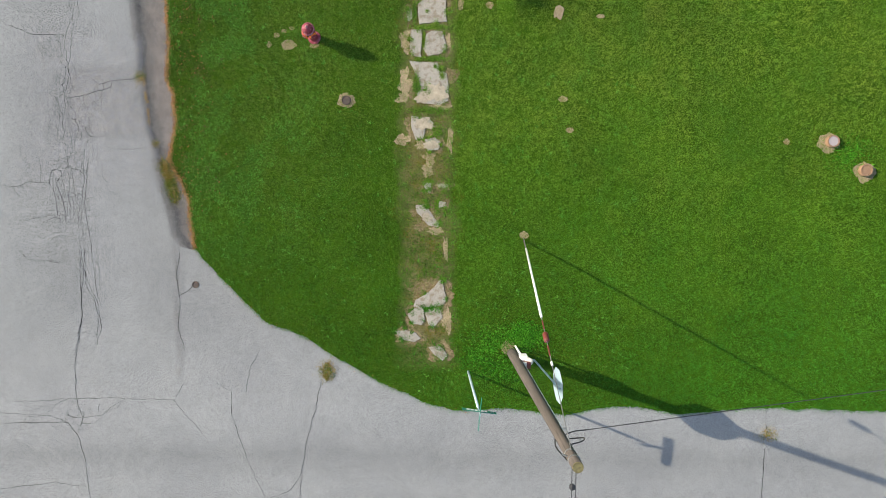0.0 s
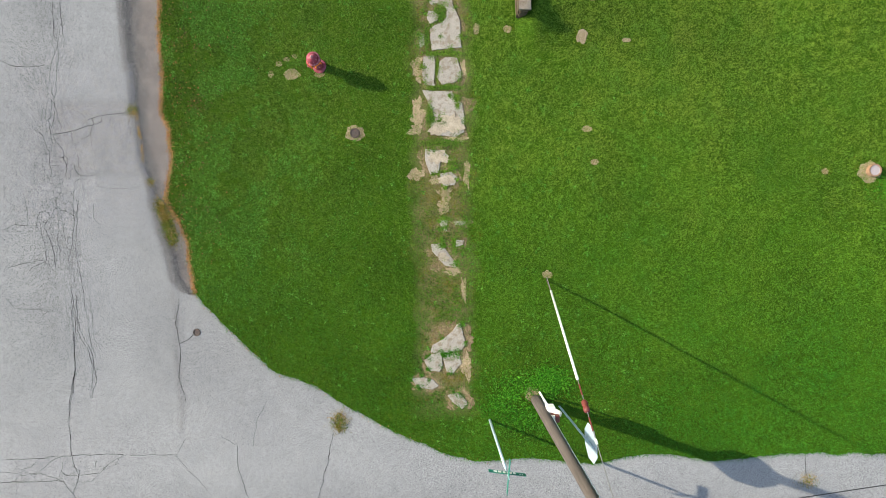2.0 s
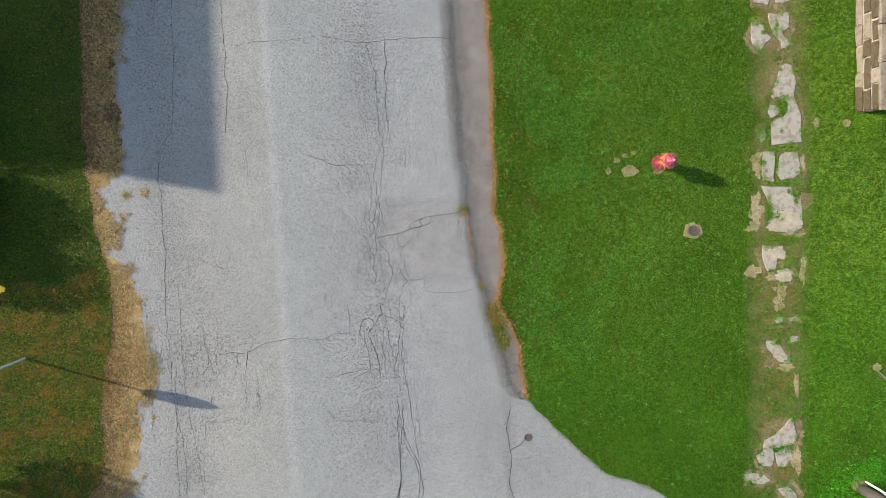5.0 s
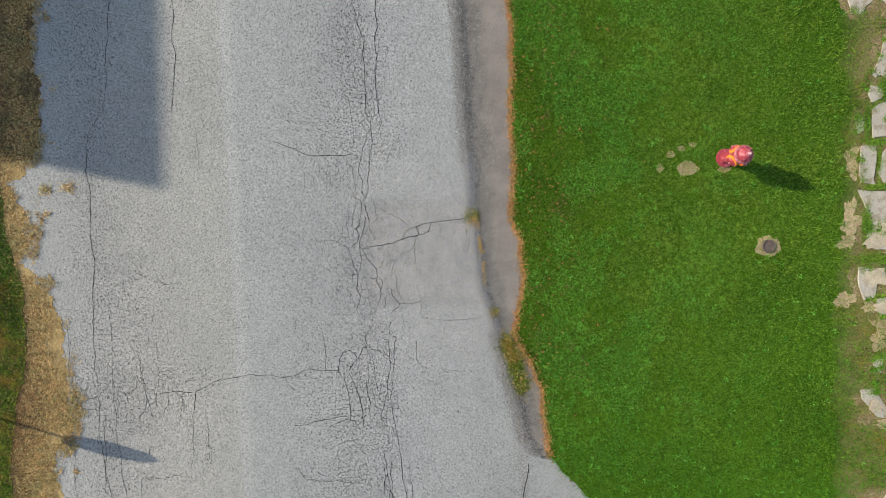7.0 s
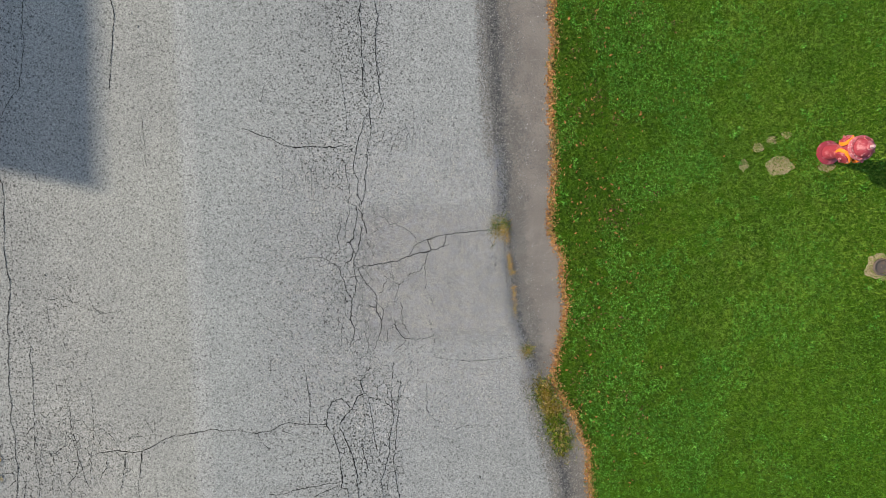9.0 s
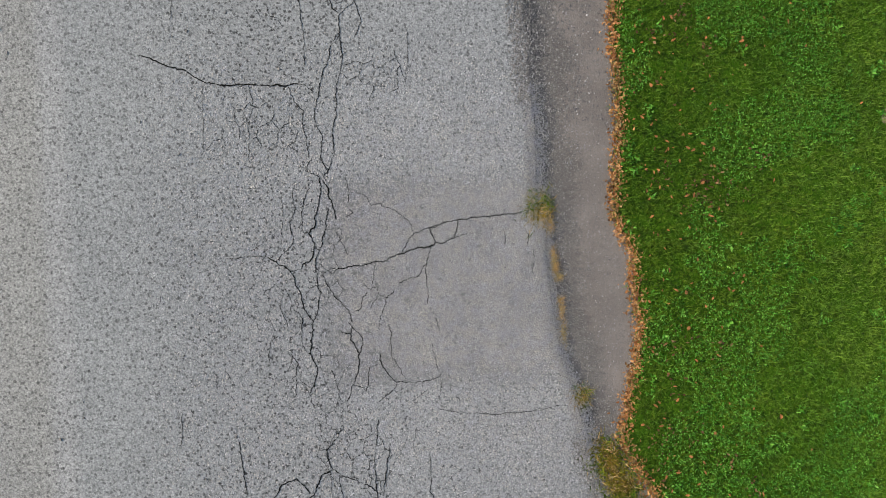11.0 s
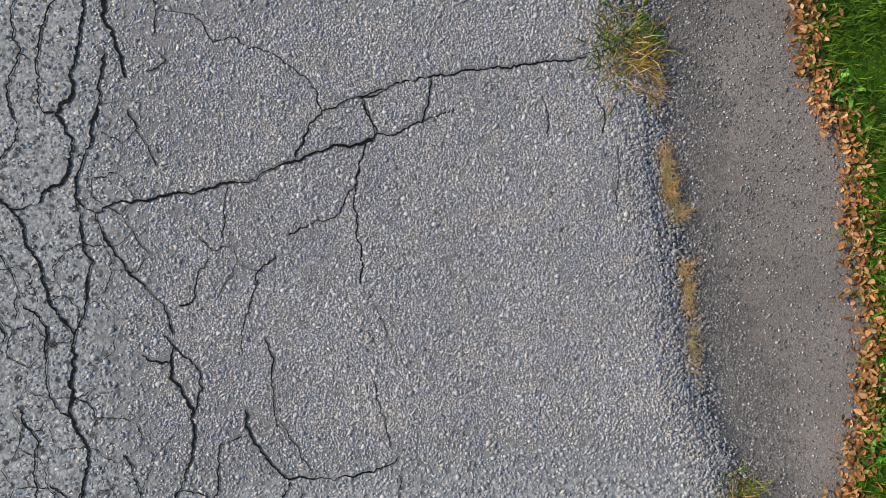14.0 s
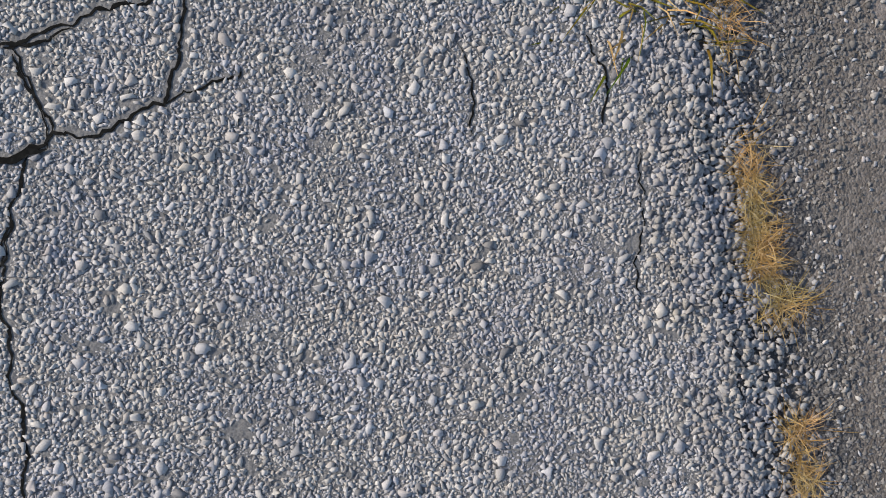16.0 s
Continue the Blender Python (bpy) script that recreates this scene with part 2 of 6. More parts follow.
def grit_bits(name):
    m, nt, b = shader(name, 0.9)
    r = nt.nodes.new("ShaderNodeNewGeometry").outputs["Random Per Island"]
    colour(nt, b, ramp(nt, r, (0.0, (0.07, 0.066, 0.062)), (0.3, (0.125, 0.116, 0.106)), (0.5, (0.18, 0.168, 0.15)), (0.65, (0.10, 0.094, 0.087)), (0.85, (0.215, 0.2, 0.18)), (0.95, (0.27, 0.255, 0.235)), (1.0, (0.38, 0.365, 0.345))))
    return m


def painted(name, base, rough=0.45, metal=0.0, wear=None, scale=14.0, amount=0.62):
    m, nt, b = shader(name, rough, metal)
    p = local(nt)
    c = mix(nt, cloud(nt, p, scale * 0.3, 4), tuple(v * 0.82 for v in base), tuple(min(1.0, v * 1.12) for v in base))
    if wear:
        c = mix(nt, ramp(nt, cloud(nt, p, scale, 7, 0.72), (amount - 0.05, 0.0), (amount + 0.04, 1.0)), c, wear)
    colour(nt, b, c)
    relief(nt, b, cloud(nt, p, scale * 4, 5), 0.25, 0.002)
    return m


def concrete(name, base, grit=60.0, soiled=0.58):
    m, nt, b = shader(name, 0.92)
    p = position(nt)
    c = mix(nt, cloud(nt, p, 2.2, 6, 0.65), tuple(v * 0.72 for v in base), tuple(v * 1.18 for v in base))
    speck = ramp(nt, put(nt, "ShaderNodeSeparateColor", Color=cells(nt, p, grit).outputs["Color"]).outputs[0], (0.0, 0.75), (1.0, 1.2))
    c = mix(nt, 0.7, c, speck, "MULTIPLY")
    c = mix(nt, ramp(nt, cloud(nt, p, 6.0, 7, 0.7), (soiled, 0.0), (soiled + 0.10, 0.7)), c, tuple(v * k for v, k in zip(base, (0.55, 0.47, 0.36))))
    colour(nt, b, c)
    relief(nt, b, sums(nt, "ADD", cloud(nt, p, 90, 4), cloud(nt, p, 9, 5)), 0.5, 0.006)
    return m


def timber(name, base):
    m, nt, b = shader(name, 0.85)
    p = local(nt, 30, 30, 1.3)
    grain = cloud(nt, p, 1.0, 7, 0.7)
    c = ramp(nt, grain, (0.28, tuple(v * 0.35 for v in base)), (0.5, base), (0.75, tuple(v * 1.55 for v in base)))
    c = mix(nt, ramp(nt, cloud(nt, local(nt, 2, 2, 0.5), 1.0, 5), (0.4, 0.0), (0.7, 0.6)), c, tuple(v * 0.6 for v in base))
    colour(nt, b, c)
    relief(nt, b, grain, 0.7, 0.01)
    return m


def plain(name, base, rough=0.5, metal=0.0):
    m, nt, b = shader(name, rough, metal)
    c = mix(nt, cloud(nt, local(nt), 8.0, 5), tuple(v * 0.75 for v in base), tuple(min(1.0, v * 1.2) for v in base))
    colour(nt, b, c)
    return m


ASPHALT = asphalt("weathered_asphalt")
# Near black: the shade deep inside a crack is put into this colour.
CRACK = grains("crack_depth_shade", (0.004, 0.004, 0.004), (0.010, 0.010, 0.009), (0.026, 0.025, 0.023), 160, rough=1.0, bump=0.0)
SHOULDER = grains("broken_asphalt", (0.045, 0.043, 0.041), (0.11, 0.106, 0.102), (0.22, 0.212, 0.2), 190, bump=0.5, size=0.004)
MIDGRIT = grains("brown_grit", (0.085, 0.076, 0.067), (0.172, 0.152, 0.134), (0.29, 0.265, 0.237), 200, bump=0.5, size=0.004)
GUTTER = grains("packed_grit", (0.115, 0.098, 0.085), (0.21, 0.182, 0.160), (0.33, 0.30, 0.27), 210, bump=0.4, size=0.003)
THATCH = grains("thatch", (0.012, 0.036, 0.002), (0.036, 0.092, 0.004), (0.070, 0.140, 0.008), 45, patch=0.6, strip=True)
THATCH_DRY = grains("verge_soil", (0.035, 0.028, 0.012), (0.075, 0.065, 0.025), (0.14, 0.11, 0.05), 40, patch=0.8)
DIRT = grains("bare_dirt", (0.19, 0.140, 0.078), (0.37, 0.285, 0.17), (0.52, 0.42, 0.28), 70, patch=4.0)
WORN = grains("trodden_soil", (0.10, 0.072, 0.036), (0.22, 0.165, 0.09), (0.36, 0.28, 0.17), 42, patch=2.6)
LITTERMAT = grains("straw_mat", (0.15, 0.098, 0.04), (0.31, 0.22, 0.10), (0.46, 0.35, 0.18), 60, patch=2.0)
SHADED_MOULDMAT = grains("shaded_mould_mat", (0.04, 0.026, 0.013), (0.11, 0.073, 0.036), (0.22, 0.155, 0.085), 50, patch=2.0)
SAND = grains("washed_sand", (0.27, 0.22, 0.15), (0.39, 0.335, 0.245), (0.5, 0.44, 0.34), 80, patch=4.0)
FAR = grains("far_ground", (0.03, 0.05, 0.015), (0.05, 0.08, 0.02), (0.09, 0.10, 0.04), 3.0, patch=0.05)
GRASS = plant("lawn_blades", (0.070, 0.160, 0.008), (0.092, 0.206, 0.011), (0.112, 0.238, 0.016), 0.28, dry=(0.135, 0.165, 0.022), lo=0.42, hi=1.2, dry_most=0.25, moist=True)
GRASS_FAR = plant("yard_blades", (0.076, 0.172, 0.009), (0.092, 0.204, 0.011), (0.106, 0.228, 0.014), 0.28, dry=(0.135, 0.165, 0.022), lo=0.66, hi=1.12, dry_most=0.2, moist=True)
LUSH = plant("lush_blades", (0.026, 0.12, 0.006), (0.046, 0.185, 0.009), (0.075, 0.255, 0.016), 1.5, lo=0.5)
WEED = plant("weed_leaves", (0.03, 0.12, 0.008), (0.065, 0.20, 0.018), (0.14, 0.32, 0.05), 1.5, lo=0.5)
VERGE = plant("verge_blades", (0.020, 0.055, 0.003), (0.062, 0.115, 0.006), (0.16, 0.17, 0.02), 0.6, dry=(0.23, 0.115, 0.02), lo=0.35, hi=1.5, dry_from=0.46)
# Shade painted into the verge's blades; on the lawn, their own deep green.
SHADE = plant("deep_and_shaded_blades", (0.030, 0.064, 0.005), (0.055, 0.106, 0.007), (0.088, 0.150, 0.013), 0.6, lo=0.34)
STRAW = plant("straw", (0.21, 0.125, 0.04), (0.35, 0.225, 0.085), (0.46, 0.335, 0.16), 2.0)
MOULD = plant("brown_leaf_mould", (0.05, 0.028, 0.012), (0.12, 0.068, 0.028), (0.24, 0.145, 0.065), 1.6)
LITTER = plant("dry_litter", (0.14, 0.084, 0.03), (0.30, 0.198, 0.075), (0.48, 0.355, 0.16), 1.6)
LEAF = plant("dead_leaves", (0.17, 0.066, 0.022), (0.35, 0.158, 0.055), (0.50, 0.29, 0.125), 3.0)
STONE = chipping("road_chips")
EDGE = chipping("edge_chips", 0.76)
GRIT = grit_bits("loose_grit")
PALE = concrete("pale_concrete", (0.37, 0.35, 0.31), soiled=0.56)
SLAB = concrete("old_pavement", (0.315, 0.285, 0.232), soiled=0.5)
CAPSTONE = concrete("weathered_capstone", (0.215, 0.18, 0.135), soiled=0.5)
WALLSTONE = concrete("wall_stone", (0.075, 0.056, 0.03), 40, soiled=0.5)
MORTAR = concrete("mortar", (0.36, 0.31, 0.235))
CLAY = painted("clay_brown", (0.25, 0.145, 0.08), 0.85, 0.0, (0.33, 0.23, 0.15))
LIDGREY = painted("lid_grey", (0.36, 0.31, 0.30), 0.85, 0.0, (0.28, 0.22, 0.18))
IRON = painted("rusty_iron", (0.085, 0.064, 0.052), 0.85, 0.1, (0.15, 0.085, 0.05))
RED = painted("hydrant_red", (0.22, 0.018, 0.032), 0.65, 0.0, (0.33, 0.10, 0.115), 9.0, 0.58)
FADED = painted("hydrant_faded_pink", (0.30, 0.058, 0.075), 0.75, 0.0, (0.45, 0.24, 0.24), 22.0, 0.56)
PALENUT = painted("hydrant_pale_nut", (0.38, 0.22, 0.23), 0.8)
ORANGE = painted("hydrant_orange", (0.85, 0.20, 0.015), 0.5)
POLE = timber("weathered_pole", (0.085, 0.070, 0.060))
ENDGRAIN = timber("mossy_end_grain", (0.13, 0.11, 0.045))
ZINC = painted("galvanised_steel", (0.40, 0.51, 0.56), 0.5, 0.3, (0.30, 0.36, 0.39), 20)
WHITE = painted("white_plastic", (0.80, 0.80, 0.76), 0.4)
CREAM = painted("cream_enamel", (0.70, 0.66, 0.55), 0.5)
RUST = painted("red_brown_enamel", (0.13, 0.025, 0.018), 0.6)
GREEN = painted("sign_green", (0.0, 0.16, 0.11), 0.4)
SIGNRED = painted("sign_red", (0.45, 0.02, 0.02), 0.4)
CABLE = plain("black_cable", (0.02, 0.02, 0.022), 0.5)
STEEL = plain("guy_strand", (0.28, 0.28, 0.28), 0.5, 0.7)
SIDING = painted("house_siding", (0.62, 0.60, 0.55), 0.7)
ROOF = grains("roof_shingle", (0.05, 0.05, 0.05), (0.09, 0.09, 0.09), (0.15, 0.15, 0.15), 12)
BARK = timber("bark", (0.10, 0.075, 0.05))
LEAVES = plant("shrub_leaves", (0.012, 0.035, 0.010), (0.028, 0.065, 0.018), (0.06, 0.10, 0.03), 1.0)
BROWNLEAVES = plant("brown_shrub_leaves", (0.05, 0.03, 0.012), (0.10, 0.06, 0.02), (0.17, 0.10, 0.035), 1.0)
YELLOW = plain("yellow_flower", (0.75, 0.50, 0.02), 0.6)

# ---- geometry helpers ----
rng = np.random.default_rng(7)


def sheet(name, V, F, material, parent=None, smooth=False, label=""):
    V, F = np.asarray(V, np.float32), np.asarray(F, np.int32)
    me = bpy.data.meshes.new(name)
    me.vertices.add(len(V))
    me.vertices.foreach_set("co", V.ravel())
    me.loops.add(F.size)
    me.loops.foreach_set("vertex_index", F.ravel())
    me.polygons.add(len(F))
    me.polygons.foreach_set("loop_start", np.arange(len(F), dtype=np.int32) * F.shape[1])
    if smooth:
        me.polygons.foreach_set("use_smooth", np.ones(len(F), bool))
    me.update(calc_edges=True)
    me.materials.append(material)
    ob = new(name, me)
    ob.parent = parent
    if label:
        tagged(ob, label)
    return ob


def part(name, bm, material, parent=None, label="", smooth=False):
    me = bpy.data.meshes.new(name)
    bmesh.ops.recalc_face_normals(bm, faces=bm.faces)
    if smooth:
        for f in bm.faces:
            f.smooth = True
    bm.to_mesh(me)
    bm.free()
    me.materials.append(material)
    ob = new(name, me)
    ob.parent = parent
    if label:
        tagged(ob, label)
    return ob


def base(name, x, y, z, label, category, group="", turn=0.0):
    ob = new(name)
    ob.empty_display_size = 0.1
    ob.matrix_world = pose(x, y, z, 0, 0, turn)
    return tagged(ob, label, category, group)


def prism(points, z0, z1, bevel=0.0):
    bm = bmesh.new()
    low = [bm.verts.new((x, y, z0)) for x, y in points]
    face = bm.faces.new(low)
    up = bmesh.ops.extrude_face_region(bm, geom=[face])
    bmesh.ops.translate(bm, vec=(0, 0, z1 - z0), verts=[v for v in up["geom"] if isinstance(v, bmesh.types.BMVert)])
    if bevel:
        bmesh.ops.bevel(bm, geom=[e for e in bm.edges if abs(e.verts[0].co.z - z1) < 1e-5 and abs(e.verts[1].co.z - z1) < 1e-5], offset=bevel, segments=1, affect="EDGES")
    return bm


def box(sx, sy, sz, at=(0, 0, 0), bevel=0.006, turn=None):
    bm = bmesh.new()
    bmesh.ops.create_cube(bm, size=1.0)
    bmesh.ops.scale(bm, vec=(sx, sy, sz), verts=bm.verts)
    if bevel:
        bmesh.ops.bevel(bm, geom=list(bm.edges), offset=bevel, segments=2, affect="EDGES")
    if turn is not None:
        bmesh.ops.transform(bm, matrix=turn, verts=bm.verts)
    bmesh.ops.translate(bm, vec=at, verts=bm.verts)
    return bm


def lathe(profile, sides=24, m=None):
    bm = bmesh.new()
    rings = [[bm.verts.new((r * math.cos(2 * math.pi * k / sides), r * math.sin(2 * math.pi * k / sides), z)) for k in range(sides)] for r, z in profile]
    for a, b in zip(rings, rings[1:]):
        for k in range(sides):
            bm.faces.new((a[k], a[(k + 1) % sides], b[(k + 1) % sides], b[k]))
    bm.faces.new(rings[0][::-1])
    bm.faces.new(rings[-1])
    if m is not None:
        bmesh.ops.transform(bm, matrix=m, verts=bm.verts)
    return bm


def tube(points, radius, sides=8):
    pts = [Vector(p) for p in points]
    radii = radius if isinstance(radius, (list, tuple)) else [radius] * len(pts)
    bm, rings, side = bmesh.new(), [], None
    for k, p in enumerate(pts):
        d = (pts[min(k + 1, len(pts) - 1)] - pts[max(k - 1, 0)]).normalized()
        side = (side - d * side.dot(d)).normalized() if side else d.orthogonal().normalized()
        up = d.cross(side)
        rings.append([bm.verts.new(p + radii[k] * (math.cos(2 * math.pi * s / sides) * side + math.sin(2 * math.pi * s / sides) * up)) for s in range(sides)])
    for a, b in zip(rings, rings[1:]):
        for s in range(sides):
            bm.faces.new((a[s], a[(s + 1) % sides], b[(s + 1) % sides], b[s]))
    bm.faces.new(rings[0][::-1])
    bm.faces.new(rings[-1])
    return bm


def ragged(points, step=0.08, amp=0.03, seed=0, closed=False):
    """The line through the points, cut into short steps with an uneven edge."""
    out, pts = [], [Vector((*p, 0)) for p in points]
    ends = pts[1:] + ([pts[0]] if closed else [])
    for a, b in zip(pts, ends):
        n = max(1, int((b - a).length / step))
        side = Vector((-(b - a).y, (b - a).x, 0)).normalized()
        for k in range(n):
            p = a.lerp(b, k / n)
            w = noise.noise((p.x * 2.1 + seed * 17.3, p.y * 2.1, seed)) * 1.2 + noise.noise((p.x * 9 + seed, p.y * 9, 3.3)) * 0.8 + noise.noise((p.x * 33 + seed, p.y * 33, 8.3)) * 0.6
            q = p + side * amp * w
            out.append((q.x, q.y))
    if not closed:
        out.append(tuple(points[-1]))
    return out


def inside(P, poly):
    order = np.argsort(P[:, 1])
    x, y = P[order, 0], P[order, 1]
    hit = np.zeros(len(P), bool)
    q = np.asarray(poly)
    for (x0, y0), (x1, y1) in zip(q, np.roll(q, -1, 0)):
        if y0 != y1:
            a, b = np.searchsorted(y, (min(y0, y1), max(y0, y1)))
            hit[a:b] ^= x[a:b] < (x1 - x0) * (y[a:b] - y0) / (y1 - y0) + x0
    out = np.zeros(len(P), bool)
    out[order] = hit
    return out


def blob(x, y, rx, ry, turn=0.0, n=36, seed=0, rough=0.22):
    out = []
    for k in range(n):
        a = 2 * math.pi * k / n
        r = 1 + rough * (noise.noise((math.cos(a) * 1.4 + seed * 5.1, math.sin(a) * 1.4, seed)) * 1.6 + noise.noise((math.cos(a) * 5 + seed, math.sin(a) * 5, 7)) * 0.7)
        u, v = rx * r * math.cos(a), ry * r * math.sin(a)
        out.append((x + u * math.cos(turn) - v * math.sin(turn), y + u * math.sin(turn) + v * math.cos(turn)))
    return out


def tufts(name, P, z, long, wide, stand, material, parent=None, bent=False, uneven=0.0):
    """Blades of grass as one mesh: P their feet, long and wide their sizes, stand how steeply they rise (0 to 1)."""
    n = len(P)
    turn = rng.uniform(0, 2 * math.pi, n)
    l = long * rng.uniform(0.55, 1.25, n)
    if uneven:
        l = l * np.clip(1 + uneven * (drifts(P, 11, 31) + drifts(P, 27, 32)), 0.3, 2.2)
    w = wide * rng.uniform(0.6, 1.3, n)
    s = np.clip(stand + rng.normal(0, 0.22, n), 0.08, 1.0)
    flat = np.sqrt(1 - s**2)
    dx, dy = np.cos(turn), np.sin(turn)
    z = np.broadcast_to(z, n)
    foot = np.stack([P[:, 0], P[:, 1], z], 1)
    side = np.stack([-dy, dx, np.zeros(n)], 1) * (w / 2)[:, None]
    if not bent:
        tip = foot + np.stack([dx * l * flat, dy * l * flat, l * s], 1)
        V = np.stack([foot - side, foot + side, tip], 1).reshape(-1, 3)
        return sheet(name, V, np.arange(3 * n).reshape(n, 3), material, parent)
    mid = foot + np.stack([dx * l * flat * 0.5, dy * l * flat * 0.5, l * s * 0.75], 1)
    tip = foot + np.stack([dx * l * flat, dy * l * flat, l * s * 0.85], 1)
    V = np.stack([foot - side, foot + side, mid + side * 0.8, mid - side * 0.8, tip], 1).reshape(-1, 3)
    k = np.arange(n)[:, None] * 5
    F = np.concatenate([k + [[0, 1, 2]], k + [[0, 2, 3]], k + [[3, 2, 4]]], 1).reshape(-1, 3)
    return sheet(name, V, F, material, parent)


def drifts(P, scale, seed=0):
    """Smooth noise between -1 and 1 at the points, by a table of random values."""
    table = np.random.default_rng(100 + seed).uniform(-1, 1, (64, 64))
    ca, sa = math.cos(seed * 0.7 + 0.4), math.sin(seed * 0.7 + 0.4)
    x, y = (P[:, 0] * ca - P[:, 1] * sa) * scale + 1000.3, (P[:, 0] * sa + P[:, 1] * ca) * scale + 1000.7
    i, j = np.floor(x).astype(int), np.floor(y).astype(int)
    u, v = x - i, y - j
    u, v = u * u * (3 - 2 * u), v * v * (3 - 2 * v)
    a, b, c, d = table[i % 64, j % 64], table[(i + 1) % 64, j % 64], table[i % 64, (j + 1) % 64], table[(i + 1) % 64, (j + 1) % 64]
    return (a * (1 - u) + b * u) * (1 - v) + (c * (1 - u) + d * u) * v


def scatter(x0, x1, y0, y1, per_m2):
    n = int((x1 - x0) * (y1 - y0) * per_m2)
    return np.stack([rng.uniform(x0, x1, n), rng.uniform(y0, y1, n)], 1)


# ---- ground, road, gutter, lawn ----
YARD_LINE = [(0.55, 60), (0.62, 12), (0.75, 5.1), (0.83, 3.1), (0.80, 1.6), (0.86, 0.8), (0.79, -0.1), (0.97, -0.5), (1.03, -1.25), (0.92, -2.0), (0.80, -2.35), (1.12, -2.9), (1.36, -3.5), (1.45, -4.4), (1.53, -4.95),
             (2.08, -5.58), (2.89, -6.39), (3.54, -7.04), (4.68, -7.44), (5.5, -8.0), (6.95, -8.8), (8.25, -9.37), (9.06, -9.56), (10.5, -9.47), (12.1, -9.67), (13.1, -9.45), (13.9, -9.38), (15.3, -9.61), (17.5, -9.41), (21.1, -9.48), (60, -9.5)]
LIP = [(-0.75, 60), (-0.45, 12), (-0.28, 5), (-0.25, 4.1), (-0.16, 2.5), (-0.07, 0.85), (-0.01, -0.15), (0.05, -0.66), (0.10, -1.1), (0.18, -1.5), (0.29, -1.95), (0.42, -2.35), (0.60, -3.1), (0.86, -3.9), (1.0, -4.5), (1.32, -4.95)]
LITTER_EDGE = [(-8.0, 60), (-8.05, 5.6), (-8.15, 4.5), (-8.35, 3.5), (-8.22, 2.6), (-8.3, 1.35), (-8.55, 1.0), (-8.95, 0.75), (-8.6, 0.3), (-8.65, -0.2), (-8.8, -0.8), (-8.5, -1.1), (-8.05, -1.9), (-8.05, -3.1), (-7.93, -4.0), (-8.3, -4.6), (-8.33, -5.2), (-8.4, -6.0), (-8.8, -6.9), (-9.3, -7.6), (-11.5, -8.4)]
LEFT_GRASS = [(-8.9, 60), (-8.95, 5.6), (-9.0, 4.0), (-9.1, 2.6), (-9.1, 1.2), (-9.0, -0.2), (-8.75, -1.4), (-8.74, -2.5), (-9.08, -3.85), (-9.2, -4.9), (-9.17, -5.9), (-9.32, -6.5), (-9.8, -7.1), (-11.5, -7.9), (-14, -8.3), (-60, -8.5)]

part("ground", prism([(-600, -600), (600, -600), (600, 600), (-600, 600)], -0.5, -0.16), FAR, label="").name
ground = bpy.data.objects["ground"]
tagged(ground, "green and brown land reaching the horizon", "ground", kind="structure")

lip = ragged(ragged(LIP, 0.05, 0.022, 3), 0.014, 0.011, 4)
yard_line = ragged(YARD_LINE, 0.06, 0.035, 5)
left_line = ragged(LEFT_GRASS, 0.08, 0.05, 9)
yard_tail = [p for p in yard_line if p[1] < -4.95 or p[0] > 1.7]
road_edge = lip + yard_tail + [(60, -17.5), (-60, -17.5), (-60, -9.4), (-14, -9.2), (-10.6, -7.6), (-10.3, -5), (-10.3, 60)]
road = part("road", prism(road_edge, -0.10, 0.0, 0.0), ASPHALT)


def ribbon(name, line, wa, wb, za, zb, material, parent, label):
    """A strip beside a line, from wa to wb off it, at heights za and zb, with an uneven outer edge."""
    V, n = [], len(line)
    for k, (x, y) in enumerate(line):
        (x0, y0), (x1, y1) = line[max(k - 1, 0)], line[min(k + 1, n - 1)]
        d = math.hypot(x1 - x0, y1 - y0) or 1.0
        sx, sy = -(y1 - y0) / d, (x1 - x0) / d
        far_ = wb * max(0.5, 1 + 0.6 * noise.noise((x * 3, y * 3, 4.0)) + 0.5 * noise.noise((x * 11, y * 11, 6.0)) + 0.4 * noise.noise((x * 40, y * 40, 6.0)))
        V += [(x + sx * wa, y + sy * wa, za), (x + sx * (wa + far_) / 2, y + sy * (wa + far_) / 2, (za + zb) / 2 + 0.004 * noise.noise((x * 30, y * 30, 1))), (x + sx * far_, y + sy * far_, zb)]
    F = []
    for k in range(n - 1):
        for s in (0, 1):
            F.append((3 * k + s, 3 * k + s + 1, 3 * k + s + 4, 3 * k + s + 3))
    return tagged(sheet(name, V, F, material, parent), label)


tagged(road, "pale weathered asphalt street, cracked, with a broken edge", "road", kind="structure")
gutter = part("gutter", prism([(-1.2, 60), (-0.9, 5), (-0.7, 0), (-0.2, -3), (0.4, -5.2), (2.4, -5.6), (2.4, 60)], -0.12, -0.024), GUTTER)
tagged(gutter, "strip of packed grey grit below the asphalt edge", "gutter", kind="structure")
lawn = part("lawn", prism(yard_line + [(60, 60)], -0.14, 0.012), THATCH)
tagged(lawn, "mown green lawn with bare spots", "lawn", kind="structure")
verge = part("verge", prism(left_line + [(-60, 60)], -0.14, 0.02), THATCH_DRY)
tagged(verge, "rough grass verge, green and brown", "verge", kind="structure")

lip_near = [p for p in lip if p[1] < 9]
ribbon("broken_edge", lip_near, -0.001, 0.13, -0.003, -0.0232, SHOULDER, road, "crumbling dark asphalt edge")



